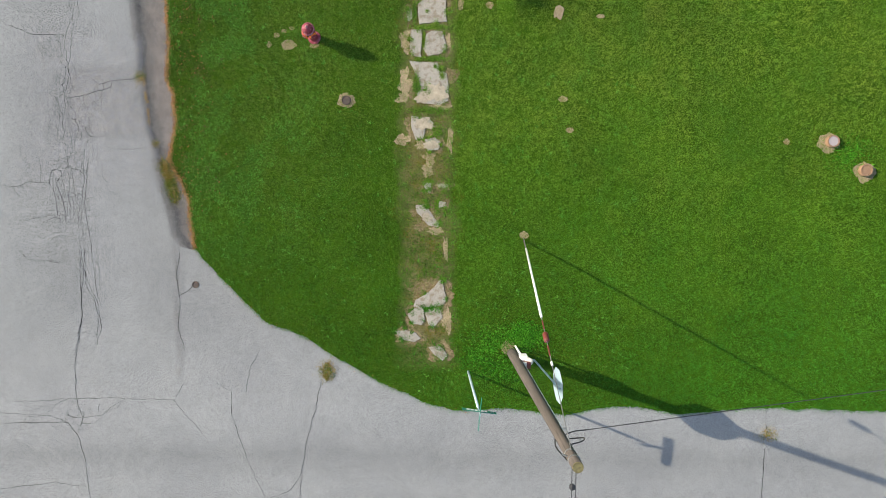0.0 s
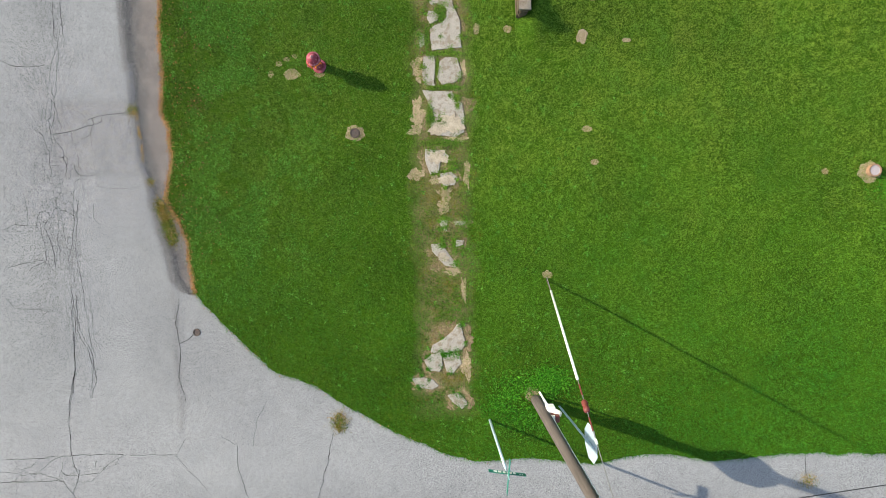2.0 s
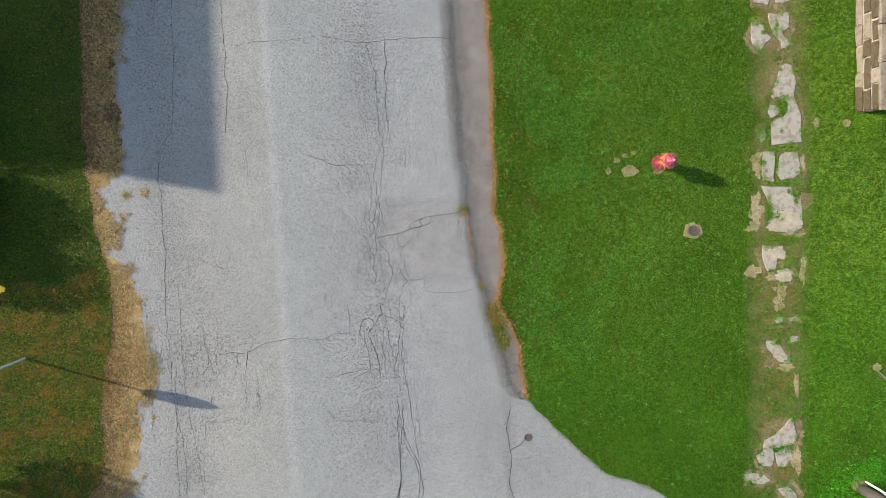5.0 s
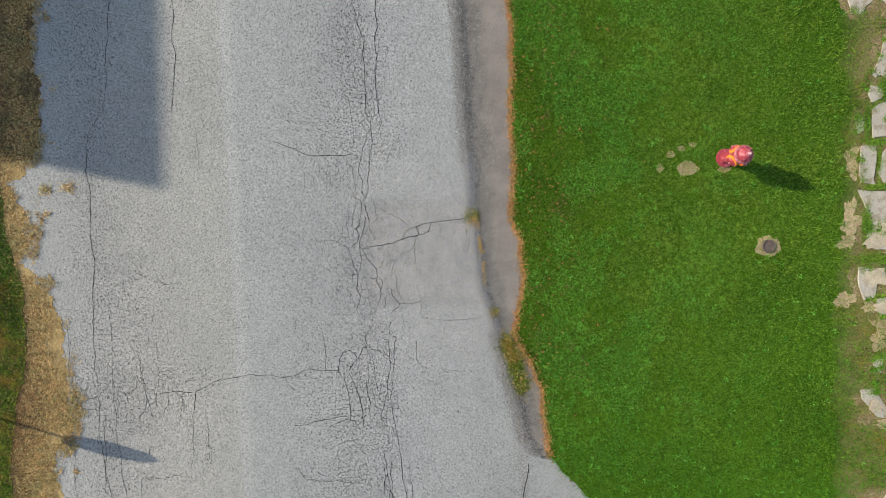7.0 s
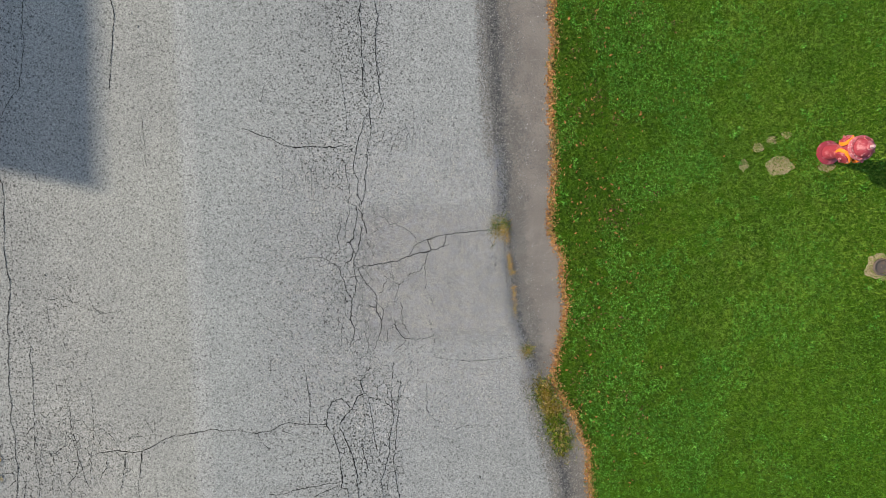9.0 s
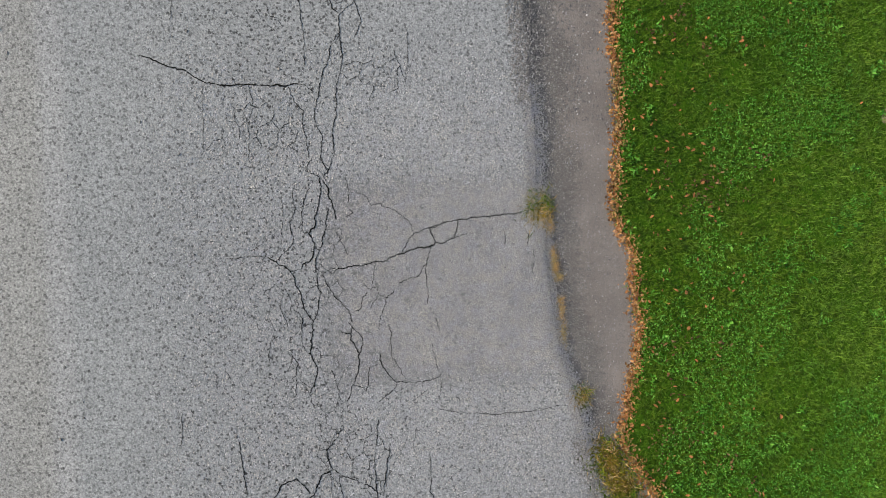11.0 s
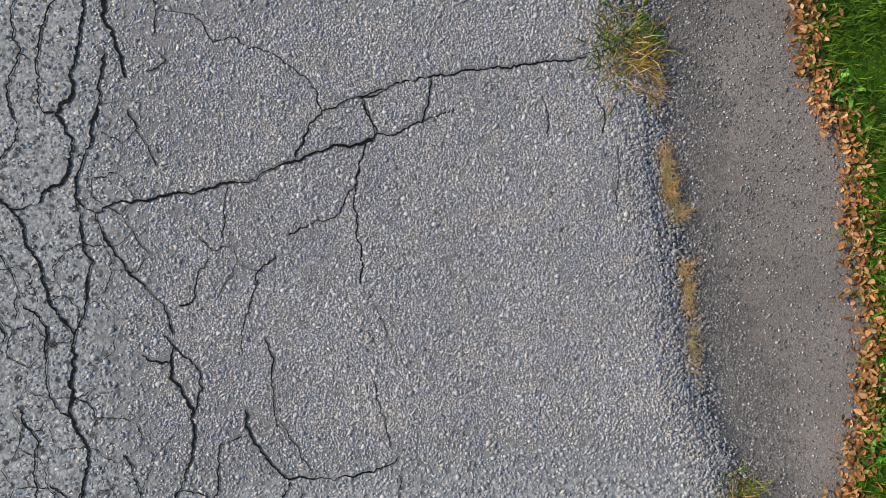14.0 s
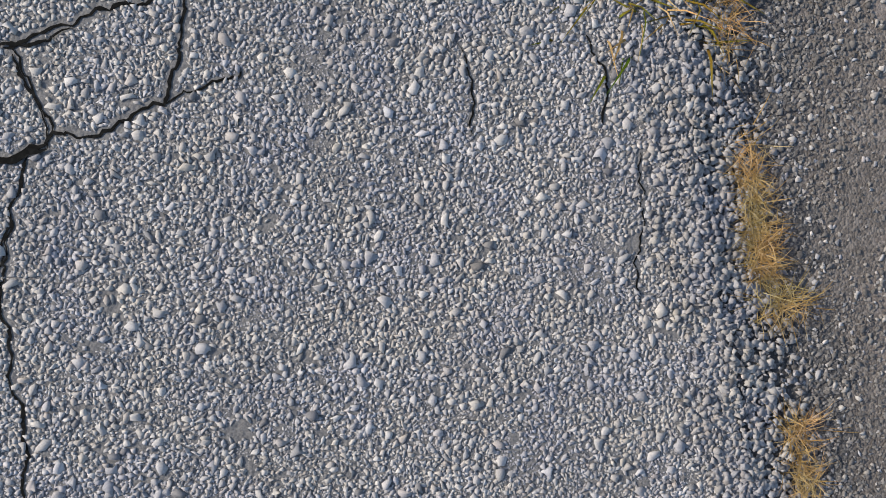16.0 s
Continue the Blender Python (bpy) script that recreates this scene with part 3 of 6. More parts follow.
def bed(reach, z, material, seed, label):
    """Loose grit spread from the asphalt edge over the gutter, with a frayed outer rim."""
    V = []
    for x, y in sorted([p for p in lip_near if p[1] > -4.3], key=lambda p: p[1]):
        far_ = reach * (1 + 0.5 * noise.noise((y * 1.7, seed, 0)) + 0.35 * noise.noise((y * 9, seed, 1)) + 0.35 * noise.noise((y * 31, seed, 2)))
        V += [(x + 0.004, y, z), (x + far_, y, z)]
    F = [(2 * k, 2 * k + 1, 2 * k + 3, 2 * k + 2) for k in range(len(V) // 2 - 1)]
    return tagged(sheet("grit_bed", V, F, material, gutter), label)


bed(0.36, -0.0236, MIDGRIT, 1.0, "brown-grey grit")
bed(0.2, -0.0233, SHOULDER, 2.0, "dark loose grit")

part("concrete_patch", prism([(-9.4, -8.5), (-6.55, -8.51), (-6.02, -8.57), (-5.99, -9.16), (-6.02, -11.6), (-9.4, -11.6)], -0.05, 0.0012), PALE, road, "patch of pale old concrete in the street")

# ---- cracks in the asphalt ----
crack_lines = []


def wander(x, y):
    """How far a crack strays at a place, the same for all, so that they meet."""
    wild = min(1.0, max(0.0, -4.6 - y, y - 3.4, (-3.4 - x) * 0.4) / 0.6)
    return [sum(a * noise.noise((x * f, y * f, z)) for a, f in ((0.045 * wild, 2.1), (0.012 + 0.016 * wild, 5), (0.012, 17), (0.009, 43), (0.005, 110))) for z in (2.3, 7.9)]


def crack(mm, pts):
    """A crack through the points, about that many millimetres wide, with a jagged course."""
    out = []
    fine = any(-2.2 < y < 0.6 and x > -3.4 for x, y in pts)
    step = 0.007 if fine else 0.016
    for (xa, ya), (xb, yb) in zip(pts, pts[1:]):
        n = max(1, int(math.hypot(xb - xa, yb - ya) / step))
        for k in range(n):
            x, y = xa + (xb - xa) * k / n, ya + (yb - ya) * k / n
            dx, dy = wander(x, y)
            out.append((x + dx, y + dy))
    dx, dy = wander(*pts[-1])
    out.append((pts[-1][0] + dx, pts[-1][1] + dy))
    x, y = pts[0]
    wide = (1.3 if x < -1.5 else 1.0) if fine else 1.6 if y < -4.4 else 2.1 if x > -4 else 1.5
    crack_lines.append(((mm * 0.56 + 1.2) * wide / 1000, out))


crack(8.4, [(-1.81, 4.22), (-1.79, 3.66), (-1.85, 3.33)])
crack(6.0, [(-2.26, 4.14), (-2.22, 3.81), (-2.05, 3.39)])
crack(8.4, [(-5.67, 5.23), (-5.66, 4.42), (-5.67, 3.74), (-5.67, 2.91), (-5.75, 2.08)])
crack(8.4, [(-6.82, 5.25), (-6.87, 3.89), (-6.95, 2.52), (-7.07, 2.04), (-7.34, 1.7), (-7.42, 1.01), (-7.39, 0.44), (-7.39, -0.85)])
crack(7.2, [(-5.43, 4.14), (-4.6, 4.22), (-4.04, 4.25), (-3.28, 4.32), (-2.65, 4.2), (-2.23, 4.14), (-1.81, 4.22), (-1.24, 4.23), (-0.18, 4.23)])
crack(10.8, [(-1.85, -4.75), (-1.73, -5.52), (-1.56, -5.98), (-1.33, -6.61), (-1.26, -7.24), (-1.43, -7.73)])
crack(8.4, [(-1.73, -5.52), (-1.79, -6.13), (-1.82, -6.89), (-1.89, -7.7)])
crack(10.8, [(1.06, -5.05), (0.96, -5.66), (1.06, -6.28), (1.01, -7.21), (1.18, -7.88)])
crack(10.8, [(1.06, -6.28), (1.29, -6.17), (1.45, -5.96)])
crack(8.4, [(-1.7, -4.93), (-1.69, -5.91), (-1.48, -6.4), (-1.32, -6.89), (-1.42, -7.55)])
crack(9.6, [(-1.87, -4.93), (-1.81, -6.24), (-1.82, -6.89), (-2.0, -7.88), (-2.05, -8.54), (-2.03, -9.29)])
crack(10.8, [(-4.3, -10.02), (-3.3, -10.01), (-2.29, -10.0), (-2.01, -10.36), (-1.8, -11.02), (-1.66, -12.22)])
crack(8.4, [(-3.87, -9.41), (-2.95, -9.37), (-2.03, -9.29), (-0.61, -9.27), (0.88, -9.31), (1.14, -8.85)])
crack(7.2, [(0.88, -9.31), (1.29, -9.84), (1.7, -10.33)])
crack(8.4, [(2.54, -9.01), (2.53, -9.66), (2.77, -10.48), (3.09, -11.31), (3.5, -12.16)])
crack(6.0, [(2.95, -9.08), (3.12, -8.35), (3.37, -7.85)])
crack(9.6, [(5.13, -8.74), (5.0, -9.48), (4.75, -10.3), (4.66, -10.96), (4.46, -11.62), (4.16, -11.96), (3.66, -12.16)])
crack(9.6, [(-4.34, -11.97), (-3.33, -11.84), (-2.66, -11.78), (-1.74, -11.89)])
crack(7.2, [(-4.3, -9.72), (-2.79, -9.79), (-2.29, -10.0)])
crack(6.0, [(-1.79, -9.86), (-1.28, -9.78), (-0.86, -9.44), (-0.61, -9.27)])
crack(10.8, [(17.71, -10.51), (17.72, -11.15), (17.65, -11.99)])
crack(8.4, [(17.76, -9.46), (17.78, -10.02)])
crack(7.2, [(-2.01, -10.36), (-1.82, -9.86), (-2.03, -9.29)])
crack(7.2, [(4.57, -11.29), (4.49, -12.15)])
crack(11.0, [(-0.85, -0.14), (-0.65, -0.12), (-0.44, -0.1), (-0.19, -0.08)])
crack(8.0, [(-0.95, -0.15), (-0.85, -0.14)])
crack(7.2, [(-1.06, -2.01), (-0.82, -2.06), (-0.57, -2.09), (-0.28, -2.08), (0.01, -2.06), (0.16, -2.02)])
crack(8.0, [(-2.02, 0.52), (-2.06, 0.43), (-2.1, 0.36), (-2.14, 0.3)])
crack(8.0, [(-2.16, 0.47), (-2.12, 0.4), (-2.1, 0.36)])
crack(6.0, [(-2.28, 0.47), (-2.3, 0.36), (-2.17, 0.3)])
# the worn stretch by the gutter
crack(12, [(-2.17, 0.3), (-2.17, 0.18), (-2.18, 0.06), (-2.2, -0.02), (-2.23, -0.09), (-2.23, -0.17), (-2.27, -0.2), (-2.29, -0.25), (-2.26, -0.31), (-2.24, -0.34), (-2.25, -0.43), (-2.26, -0.48), (-2.29, -0.52), (-2.34, -0.54), (-2.39, -0.59)])
crack(13, [(-2.15, 0.29), (-2.13, 0.25), (-2.1, 0.21), (-2.09, 0.15), (-2.06, 0.05), (-2.04, -0.01), (-2.03, -0.07), (-2.02, -0.12)])
crack(9, [(-2.09, 0.0), (-2.11, -0.07), (-2.12, -0.14), (-2.13, -0.2), (-2.16, -0.29), (-2.17, -0.36), (-2.19, -0.41), (-2.23, -0.52), (-2.23, -0.57), (-2.2, -0.61)])
crack(6, [(-2.41, 0.24), (-2.43, 0.17), (-2.43, 0.06), (-2.4, -0.0), (-2.43, -0.05), (-2.47, -0.14), (-2.46, -0.21), (-2.45, -0.24), (-2.42, -0.28), (-2.44, -0.34), (-2.48, -0.38), (-2.53, -0.43), (-2.58, -0.47), (-2.6, -0.51)])
crack(6, [(-2.28, 0.25), (-2.28, 0.18), (-2.31, 0.12), (-2.33, 0.07), (-2.35, -0.02), (-2.35, -0.11), (-2.35, -0.2), (-2.33, -0.24), (-2.29, -0.23)])
crack(4, [(-2.41, -0.01), (-2.37, -0.03)])
crack(10, [(-2.68, -0.47), (-2.65, -0.5), (-2.59, -0.53), (-2.53, -0.55), (-2.48, -0.6), (-2.44, -0.66), (-2.44, -0.72), (-2.4, -0.79), (-2.37, -0.87), (-2.35, -0.95), (-2.32, -1.04), (-2.27, -1.1), (-2.27, -1.18), (-2.29, -1.3), (-2.3, -1.4), (-2.28, -1.46), (-2.26, -1.52), (-2.24, -1.56), (-2.25, -1.65), (-2.27, -1.75)])
crack(6, [(-3.05, -0.48), (-2.91, -0.46), (-2.84, -0.46), (-2.77, -0.46), (-2.68, -0.47)])
crack(6, [(-2.39, -0.59), (-2.44, -0.6), (-2.48, -0.6)])
crack(9, [(-2.2, -0.61), (-2.17, -0.63), (-2.12, -0.61), (-2.08, -0.59), (-2.02, -0.59), (-1.97, -0.59), (-1.9, -0.58), (-1.81, -0.57), (-1.73, -0.56), (-1.64, -0.53), (-1.57, -0.53), (-1.51, -0.5), (-1.44, -0.47), (-1.36, -0.46), (-1.3, -0.43), (-1.22, -0.4), (-1.17, -0.41), (-1.12, -0.4), (-1.08, -0.38)])
crack(8, [(-2.17, -0.63), (-2.15, -0.69), (-2.14, -0.73), (-2.1, -0.79), (-2.06, -0.86), (-2.01, -0.91), (-1.97, -0.95), (-1.92, -1.01), (-1.91, -1.07), (-1.9, -1.13)])
crack(8, [(-2.23, -0.57), (-2.22, -0.68), (-2.21, -0.78), (-2.18, -0.82), (-2.21, -0.91), (-2.21, -0.98), (-2.24, -1.05), (-2.27, -1.1)])
crack(8, [(-1.38, -0.45), (-1.36, -0.4), (-1.32, -0.33), (-1.27, -0.26), (-1.23, -0.26), (-1.18, -0.23), (-1.13, -0.22), (-1.07, -0.22), (-1.02, -0.19)])
crack(5, [(-1.27, -0.26), (-1.28, -0.2), (-1.3, -0.16), (-1.35, -0.12), (-1.4, -0.08), (-1.46, -0.04), (-1.53, -0.01), (-1.59, 0.03), (-1.68, 0.03), (-1.72, 0.08), (-1.76, 0.13), (-1.82, 0.14), (-1.88, 0.14)])
crack(5, [(-1.93, 0.3), (-1.91, 0.25), (-1.89, 0.15), (-1.9, 0.05)])
crack(4, [(-2.03, -0.23), (-2.0, -0.31), (-1.98, -0.35), (-1.94, -0.41), (-1.92, -0.46)])
crack(4, [(-1.89, -0.02), (-1.87, -0.05), (-1.9, -0.08), (-1.95, -0.1)])
crack(5, [(-1.11, -0.4), (-1.13, -0.47), (-1.15, -0.55), (-1.19, -0.61), (-1.23, -0.67), (-1.3, -0.7), (-1.39, -0.73), (-1.43, -0.75)])
crack(3, [(-1.12, -0.22), (-1.09, -0.29), (-1.08, -0.38)])
crack(3, [(-1.65, -0.55), (-1.66, -0.62), (-1.66, -0.67), (-1.69, -0.75)])
crack(6, [(-1.49, -0.82), (-1.52, -0.86), (-1.56, -0.9), (-1.59, -1.01), (-1.61, -1.06), (-1.63, -1.13), (-1.64, -1.21)])
crack(4, [(-1.87, -1.01), (-1.82, -1.01), (-1.79, -0.9), (-1.74, -0.83)])
crack(9, [(-1.9, -1.17), (-1.9, -1.29), (-1.86, -1.37), (-1.83, -1.43), (-1.83, -1.53), (-1.85, -1.63), (-1.88, -1.7), (-1.91, -1.77), (-1.93, -1.85), (-1.97, -1.9)])
crack(6, [(-1.93, -1.13), (-1.86, -1.22), (-1.8, -1.28), (-1.79, -1.34), (-1.82, -1.43)])
crack(7, [(-2.01, -1.19), (-1.96, -1.23), (-1.91, -1.24)])
crack(7, [(-1.63, -1.44), (-1.63, -1.48), (-1.6, -1.57), (-1.55, -1.63), (-1.5, -1.69), (-1.47, -1.72), (-1.41, -1.72), (-1.3, -1.73), (-1.2, -1.72), (-1.1, -1.71), (-1.02, -1.68)])
crack(8, [(-1.47, -1.73), (-1.5, -1.79), (-1.53, -1.82), (-1.59, -1.87), (-1.65, -1.92)])
crack(5, [(-1.64, -1.54), (-1.69, -1.57), (-1.73, -1.58), (-1.74, -1.66), (-1.75, -1.76), (-1.77, -1.8), (-1.83, -1.75), (-1.9, -1.74)])
crack(4, [(-1.54, -1.15), (-1.52, -1.26), (-1.52, -1.37), (-1.51, -1.52)])
crack(3, [(-1.5, -1.5), (-1.43, -1.6), (-1.39, -1.69)])
crack(7, [(-2.45, -0.97), (-2.4, -1.02), (-2.37, -1.07), (-2.39, -1.17), (-2.38, -1.27), (-2.37, -1.34), (-2.33, -1.4), (-2.29, -1.42)])
crack(4, [(-2.54, -0.77), (-2.49, -0.84), (-2.47, -0.92), (-2.48, -1.03)])
crack(4, [(-2.6, -0.91), (-2.56, -1.01), (-2.53, -1.1), (-2.55, -1.14), (-2.6, -1.17)])
crack(4, [(-2.61, -1.23), (-2.69, -1.29), (-2.7, -1.4), (-2.7, -1.48), (-2.68, -1.55)])
crack(6, [(-2.49, -1.36), (-2.48, -1.41), (-2.45, -1.46), (-2.43, -1.51), (-2.44, -1.64), (-2.44, -1.74), (-2.45, -1.83)])
crack(4, [(-2.43, -1.48), (-2.4, -1.44)])
crack(6, [(-2.12, -1.58), (-2.08, -1.66), (-2.05, -1.76), (-2.04, -1.84), (-2.02, -1.89)])
crack(6, [(-2.27, -1.72), (-2.31, -1.77), (-2.32, -1.84)])
crack(4, [(-2.39, -1.68), (-2.34, -1.72), (-2.31, -1.76)])
crack(4, [(-1.43, -1.76), (-1.44, -1.86), (-1.45, -1.94)])
crack(4, [(-1.41, -1.92), (-1.31, -1.91), (-1.23, -1.86), (-1.17, -1.81)])
crack(4, [(-1.02, -1.73), (-1.04, -1.83), (-1.06, -1.97)])
crack(2.5, [(-1.11, -1.04), (-1.06, -1.16), (-1.04, -1.23)])
crack(2.5, [(-1.12, -1.36), (-1.08, -1.5), (-1.06, -1.63)])
crack(3, [(-2.54, 0.13), (-2.53, 0.01), (-2.54, -0.18), (-2.54, -0.33)])
crack(3, [(-0.38, -0.25), (-0.37, -0.29), (-0.37, -0.34), (-0.37, -0.39)])
crack(5, [(-0.16, -0.24), (-0.14, -0.3), (-0.13, -0.34), (-0.13, -0.4)])
crack(3, [(-0.07, -0.45), (-0.07, -0.53), (-0.08, -0.59), (-0.09, -0.67), (-0.09, -0.73)])
crack(6, [(-1.11, -0.4), (-1.12, -0.44), (-1.13, -0.47), (-1.15, -0.53), (-1.16, -0.56), (-1.16, -0.69), (-1.16, -0.77), (-1.14, -0.82), (-1.14, -0.89), (-1.15, -0.96)])
crack(9, [(-1.13, -0.23), (-1.09, -0.21), (-1.04, -0.19), (-1.0, -0.17), (-0.95, -0.15)])
crack(9, [(-0.83, -0.15), (-0.84, -0.21), (-0.86, -0.27), (-0.88, -0.32), (-0.91, -0.33), (-0.95, -0.35), (-0.97, -0.36), (-1.01, -0.37), (-1.07, -0.36), (-1.09, -0.38), (-1.12, -0.39), (-1.15, -0.4)])
crack(6, [(-1.12, -0.24), (-1.1, -0.28), (-1.08, -0.32), (-1.07, -0.36)])
crack(4, [(-0.88, -0.32), (-0.83, -0.3), (-0.77, -0.29), (-0.74, -0.28)])
# the wheel tracks
crack(8, [(-1.85, 3.33), (-1.8, 3.09), (-1.85, 2.85), (-1.84, 2.64), (-1.84, 2.44), (-1.8, 2.19), (-1.79, 2.06), (-1.82, 1.98), (-1.91, 1.93), (-1.95, 1.86), (-1.95, 1.69), (-1.92, 1.49), (-1.95, 1.32), (-1.99, 1.18), (-2.0, 0.94), (-2.04, 0.77), (-2.02, 0.52)])
crack(6, [(-2.05, 3.33), (-2.08, 3.09), (-2.03, 2.85), (-2.05, 2.56), (-2.03, 2.35), (-2.05, 2.15), (-2.02, 1.94), (-1.96, 1.89)])
crack(8, [(-1.97, 1.69), (-2.03, 1.57), (-2.07, 1.44), (-2.12, 1.32), (-2.14, 1.2), (-2.18, 1.03), (-2.21, 0.86), (-2.15, 0.69), (-2.16, 0.48)])
crack(7, [(-3.83, 1.48), (-3.58, 1.38), (-3.41, 1.33), (-3.29, 1.25), (-3.21, 1.21), (-3.0, 1.19), (-2.79, 1.2), (-2.62, 1.19), (-2.46, 1.2), (-2.31, 1.2), (-2.2, 1.13)])
crack(6, [(-2.46, 1.18), (-2.38, 0.99), (-2.32, 0.94), (-2.3, 0.69), (-2.28, 0.48)])
crack(4, [(-1.79, 2.02), (-1.74, 1.82), (-1.8, 1.65)])
crack(4, [(-2.83, 1.19), (-2.78, 0.99), (-2.84, 0.87), (-2.84, 0.45)])
crack(3, [(-3.25, 1.19), (-3.27, 0.54)])
crack(3, [(-2.38, 2.36), (-2.33, 2.03), (-2.3, 1.7), (-2.29, 1.36)])
crack(8, [(-2.02, -2.15), (-2.06, -2.24), (-2.17, -2.37), (-2.13, -2.55), (-2.06, -2.6), (-1.99, -2.64), (-1.77, -2.73), (-1.64, -2.83)])
crack(9, [(-2.13, -2.57), (-2.23, -2.61), (-2.29, -2.77), (-2.41, -2.9), (-2.47, -2.99), (-2.52, -3.05)])
crack(7, [(-2.34, -2.77), (-2.46, -2.63), (-2.6, -2.69), (-2.68, -2.8), (-2.71, -2.98), (-2.71, -3.07), (-2.61, -3.21), (-2.53, -3.48), (-2.49, -3.84), (-2.5, -4.06)])
crack(7, [(-2.52, -3.07), (-2.39, -3.35), (-2.31, -3.57), (-2.26, -3.84), (-2.24, -4.22)])
crack(8, [(-1.66, -2.07), (-1.71, -2.51), (-1.67, -2.96), (-1.74, -3.23), (-1.76, -3.49), (-1.84, -3.85), (-1.88, -3.94), (-1.86, -4.23)])
crack(4, [(-1.55, -2.34), (-1.59, -2.6), (-1.63, -2.87)])
crack(3, [(-1.4, -2.08), (-1.37, -2.25), (-1.45, -2.43), (-1.53, -2.56)])
crack(4, [(-2.06, -2.64), (-2.0, -3.04), (-1.96, -3.4), (-1.94, -3.49)])
crack(5, [(-2.17, -3.31), (-2.14, -3.58), (-2.08, -3.76)])
crack(9, [(-6.23, -3.41), (-5.97, -3.4), (-5.78, -3.38), (-5.54, -3.4), (-5.28, -3.28), (-5.02, -3.15), (-4.68, -3.12), (-4.42, -3.09), (-4.07, -3.11), (-3.77, -3.16), (-3.56, -3.12), (-3.41, -3.03), (-3.25, -3.0), (-2.99, -3.04), (-2.72, -3.04)])
crack(4, [(-3.38, -3.06), (-3.34, -3.15), (-3.21, -3.19)])
crack(4, [(-3.77, -3.16), (-3.69, -3.31), (-3.61, -3.41)])
crack(4, [(-3.01, -2.22), (-2.98, -2.49), (-2.94, -2.75), (-2.97, -3.02)])
crack(5, [(-2.94, -4.19), (-2.76, -4.1), (-2.54, -4.03), (-2.41, -4.07), (-2.39, -4.22)])
crack(3, [(-0.78, -3.18), (-0.64, -3.12), (-0.34, -3.08)])
crack(3, [(-1.16, -2.44), (-1.16, -2.84), (-1.08, -2.97), (-0.91, -3.06)])
crack(4, [(-6.65, -3.03), (-6.69, -3.29), (-6.87, -3.42), (-7.04, -3.46), (-7.11, -3.28), (-7.15, -3.1)])
crack(5, [(-6.62, -2.85), (-6.55, -3.12), (-6.52, -3.29), (-6.49, -3.56), (-6.54, -3.74), (-6.68, -3.91)])
crack(4, [(-6.34, -3.03), (-6.08, -3.02), (-5.96, -3.13), (-5.84, -3.4)])
crack(5, [(-6.06, -3.39), (-6.07, -3.66), (-6.21, -3.83)])
crack(5, [(-5.78, -3.4), (-5.77, -3.67), (-5.87, -4.02)])
crack(4, [(-5.53, -3.14), (-5.66, -3.18), (-5.73, -3.27)])
crack(4, [(-5.54, -3.4), (-5.58, -3.76)])
crack(4, [(-6.82, -1.03), (-6.52, -1.03), (-6.28, -1.16), (-5.95, -1.25)])
crack(3, [(-6.82, -1.11), (-6.83, -1.37), (-6.97, -1.58)])
crack(7, [(-7.39, -0.85), (-7.41, -1.69), (-7.46, -2.27), (-7.47, -2.85), (-7.43, -3.29), (-7.45, -3.88), (-7.41, -4.62), (-7.32, -5.37), (-7.22, -6.13), (-7.22, -7.04), (-7.19, -7.38)])
crack(6, [(-7.12, -1.7), (-7.13, -2.57), (-7.15, -3.45), (-7.11, -4.34), (-7.02, -5.24), (-6.9, -6.0), (-6.82, -7.06)])
crack(6, [(-7.32, -3.74), (-7.34, -4.62), (-7.44, -5.51), (-7.43, -6.42), (-7.42, -7.36)])
crack(5, [(-3.61, -4.13), (-3.47, -4.14), (-3.25, -4.08), (-2.95, -4.02), (-2.56, -3.96)])
crack(6, [(-3.58, -4.96), (-3.52, -5.12), (-3.4, -5.24), (-3.08, -5.29), (-2.35, -5.34)])
crack(4, [(-6.61, -2.6), (-6.58, -3.18), (-6.46, -3.56), (-6.37, -3.93)])
crack(4, [(-6.25, -2.39), (-6.26, -3.05), (-6.33, -3.78)])
crack(5, [(-6.02, -3.35), (-5.88, -3.44), (-5.79, -3.51), (-5.79, -3.81)])
crack(5, [(-5.52, -3.3), (-5.6, -3.97), (-5.69, -5.01)])
crack(5, [(-6.67, -5.11), (-6.34, -5.12), (-5.98, -5.07), (-5.69, -5.13)])
crack(4, [(-6.66, -5.56), (-6.67, -5.11), (-6.55, -5.08)])
crack(4, [(-6.26, -0.87), (-6.14, -1.17), (-5.96, -1.24), (-5.75, -1.21)])
crack(3, [(-2.35, -1.74), (-2.15, -2.34), (-2.12, -3.23), (-2.23, -4.12)])
crack(5, [(-1.59, -2.81), (-1.69, -3.7), (-1.55, -4.61), (-1.46, -5.37), (-1.35, -6.3), (-1.24, -6.69)])
crack(4, [(-1.37, -4.92), (-1.26, -6.0), (-1.08, -6.47)])
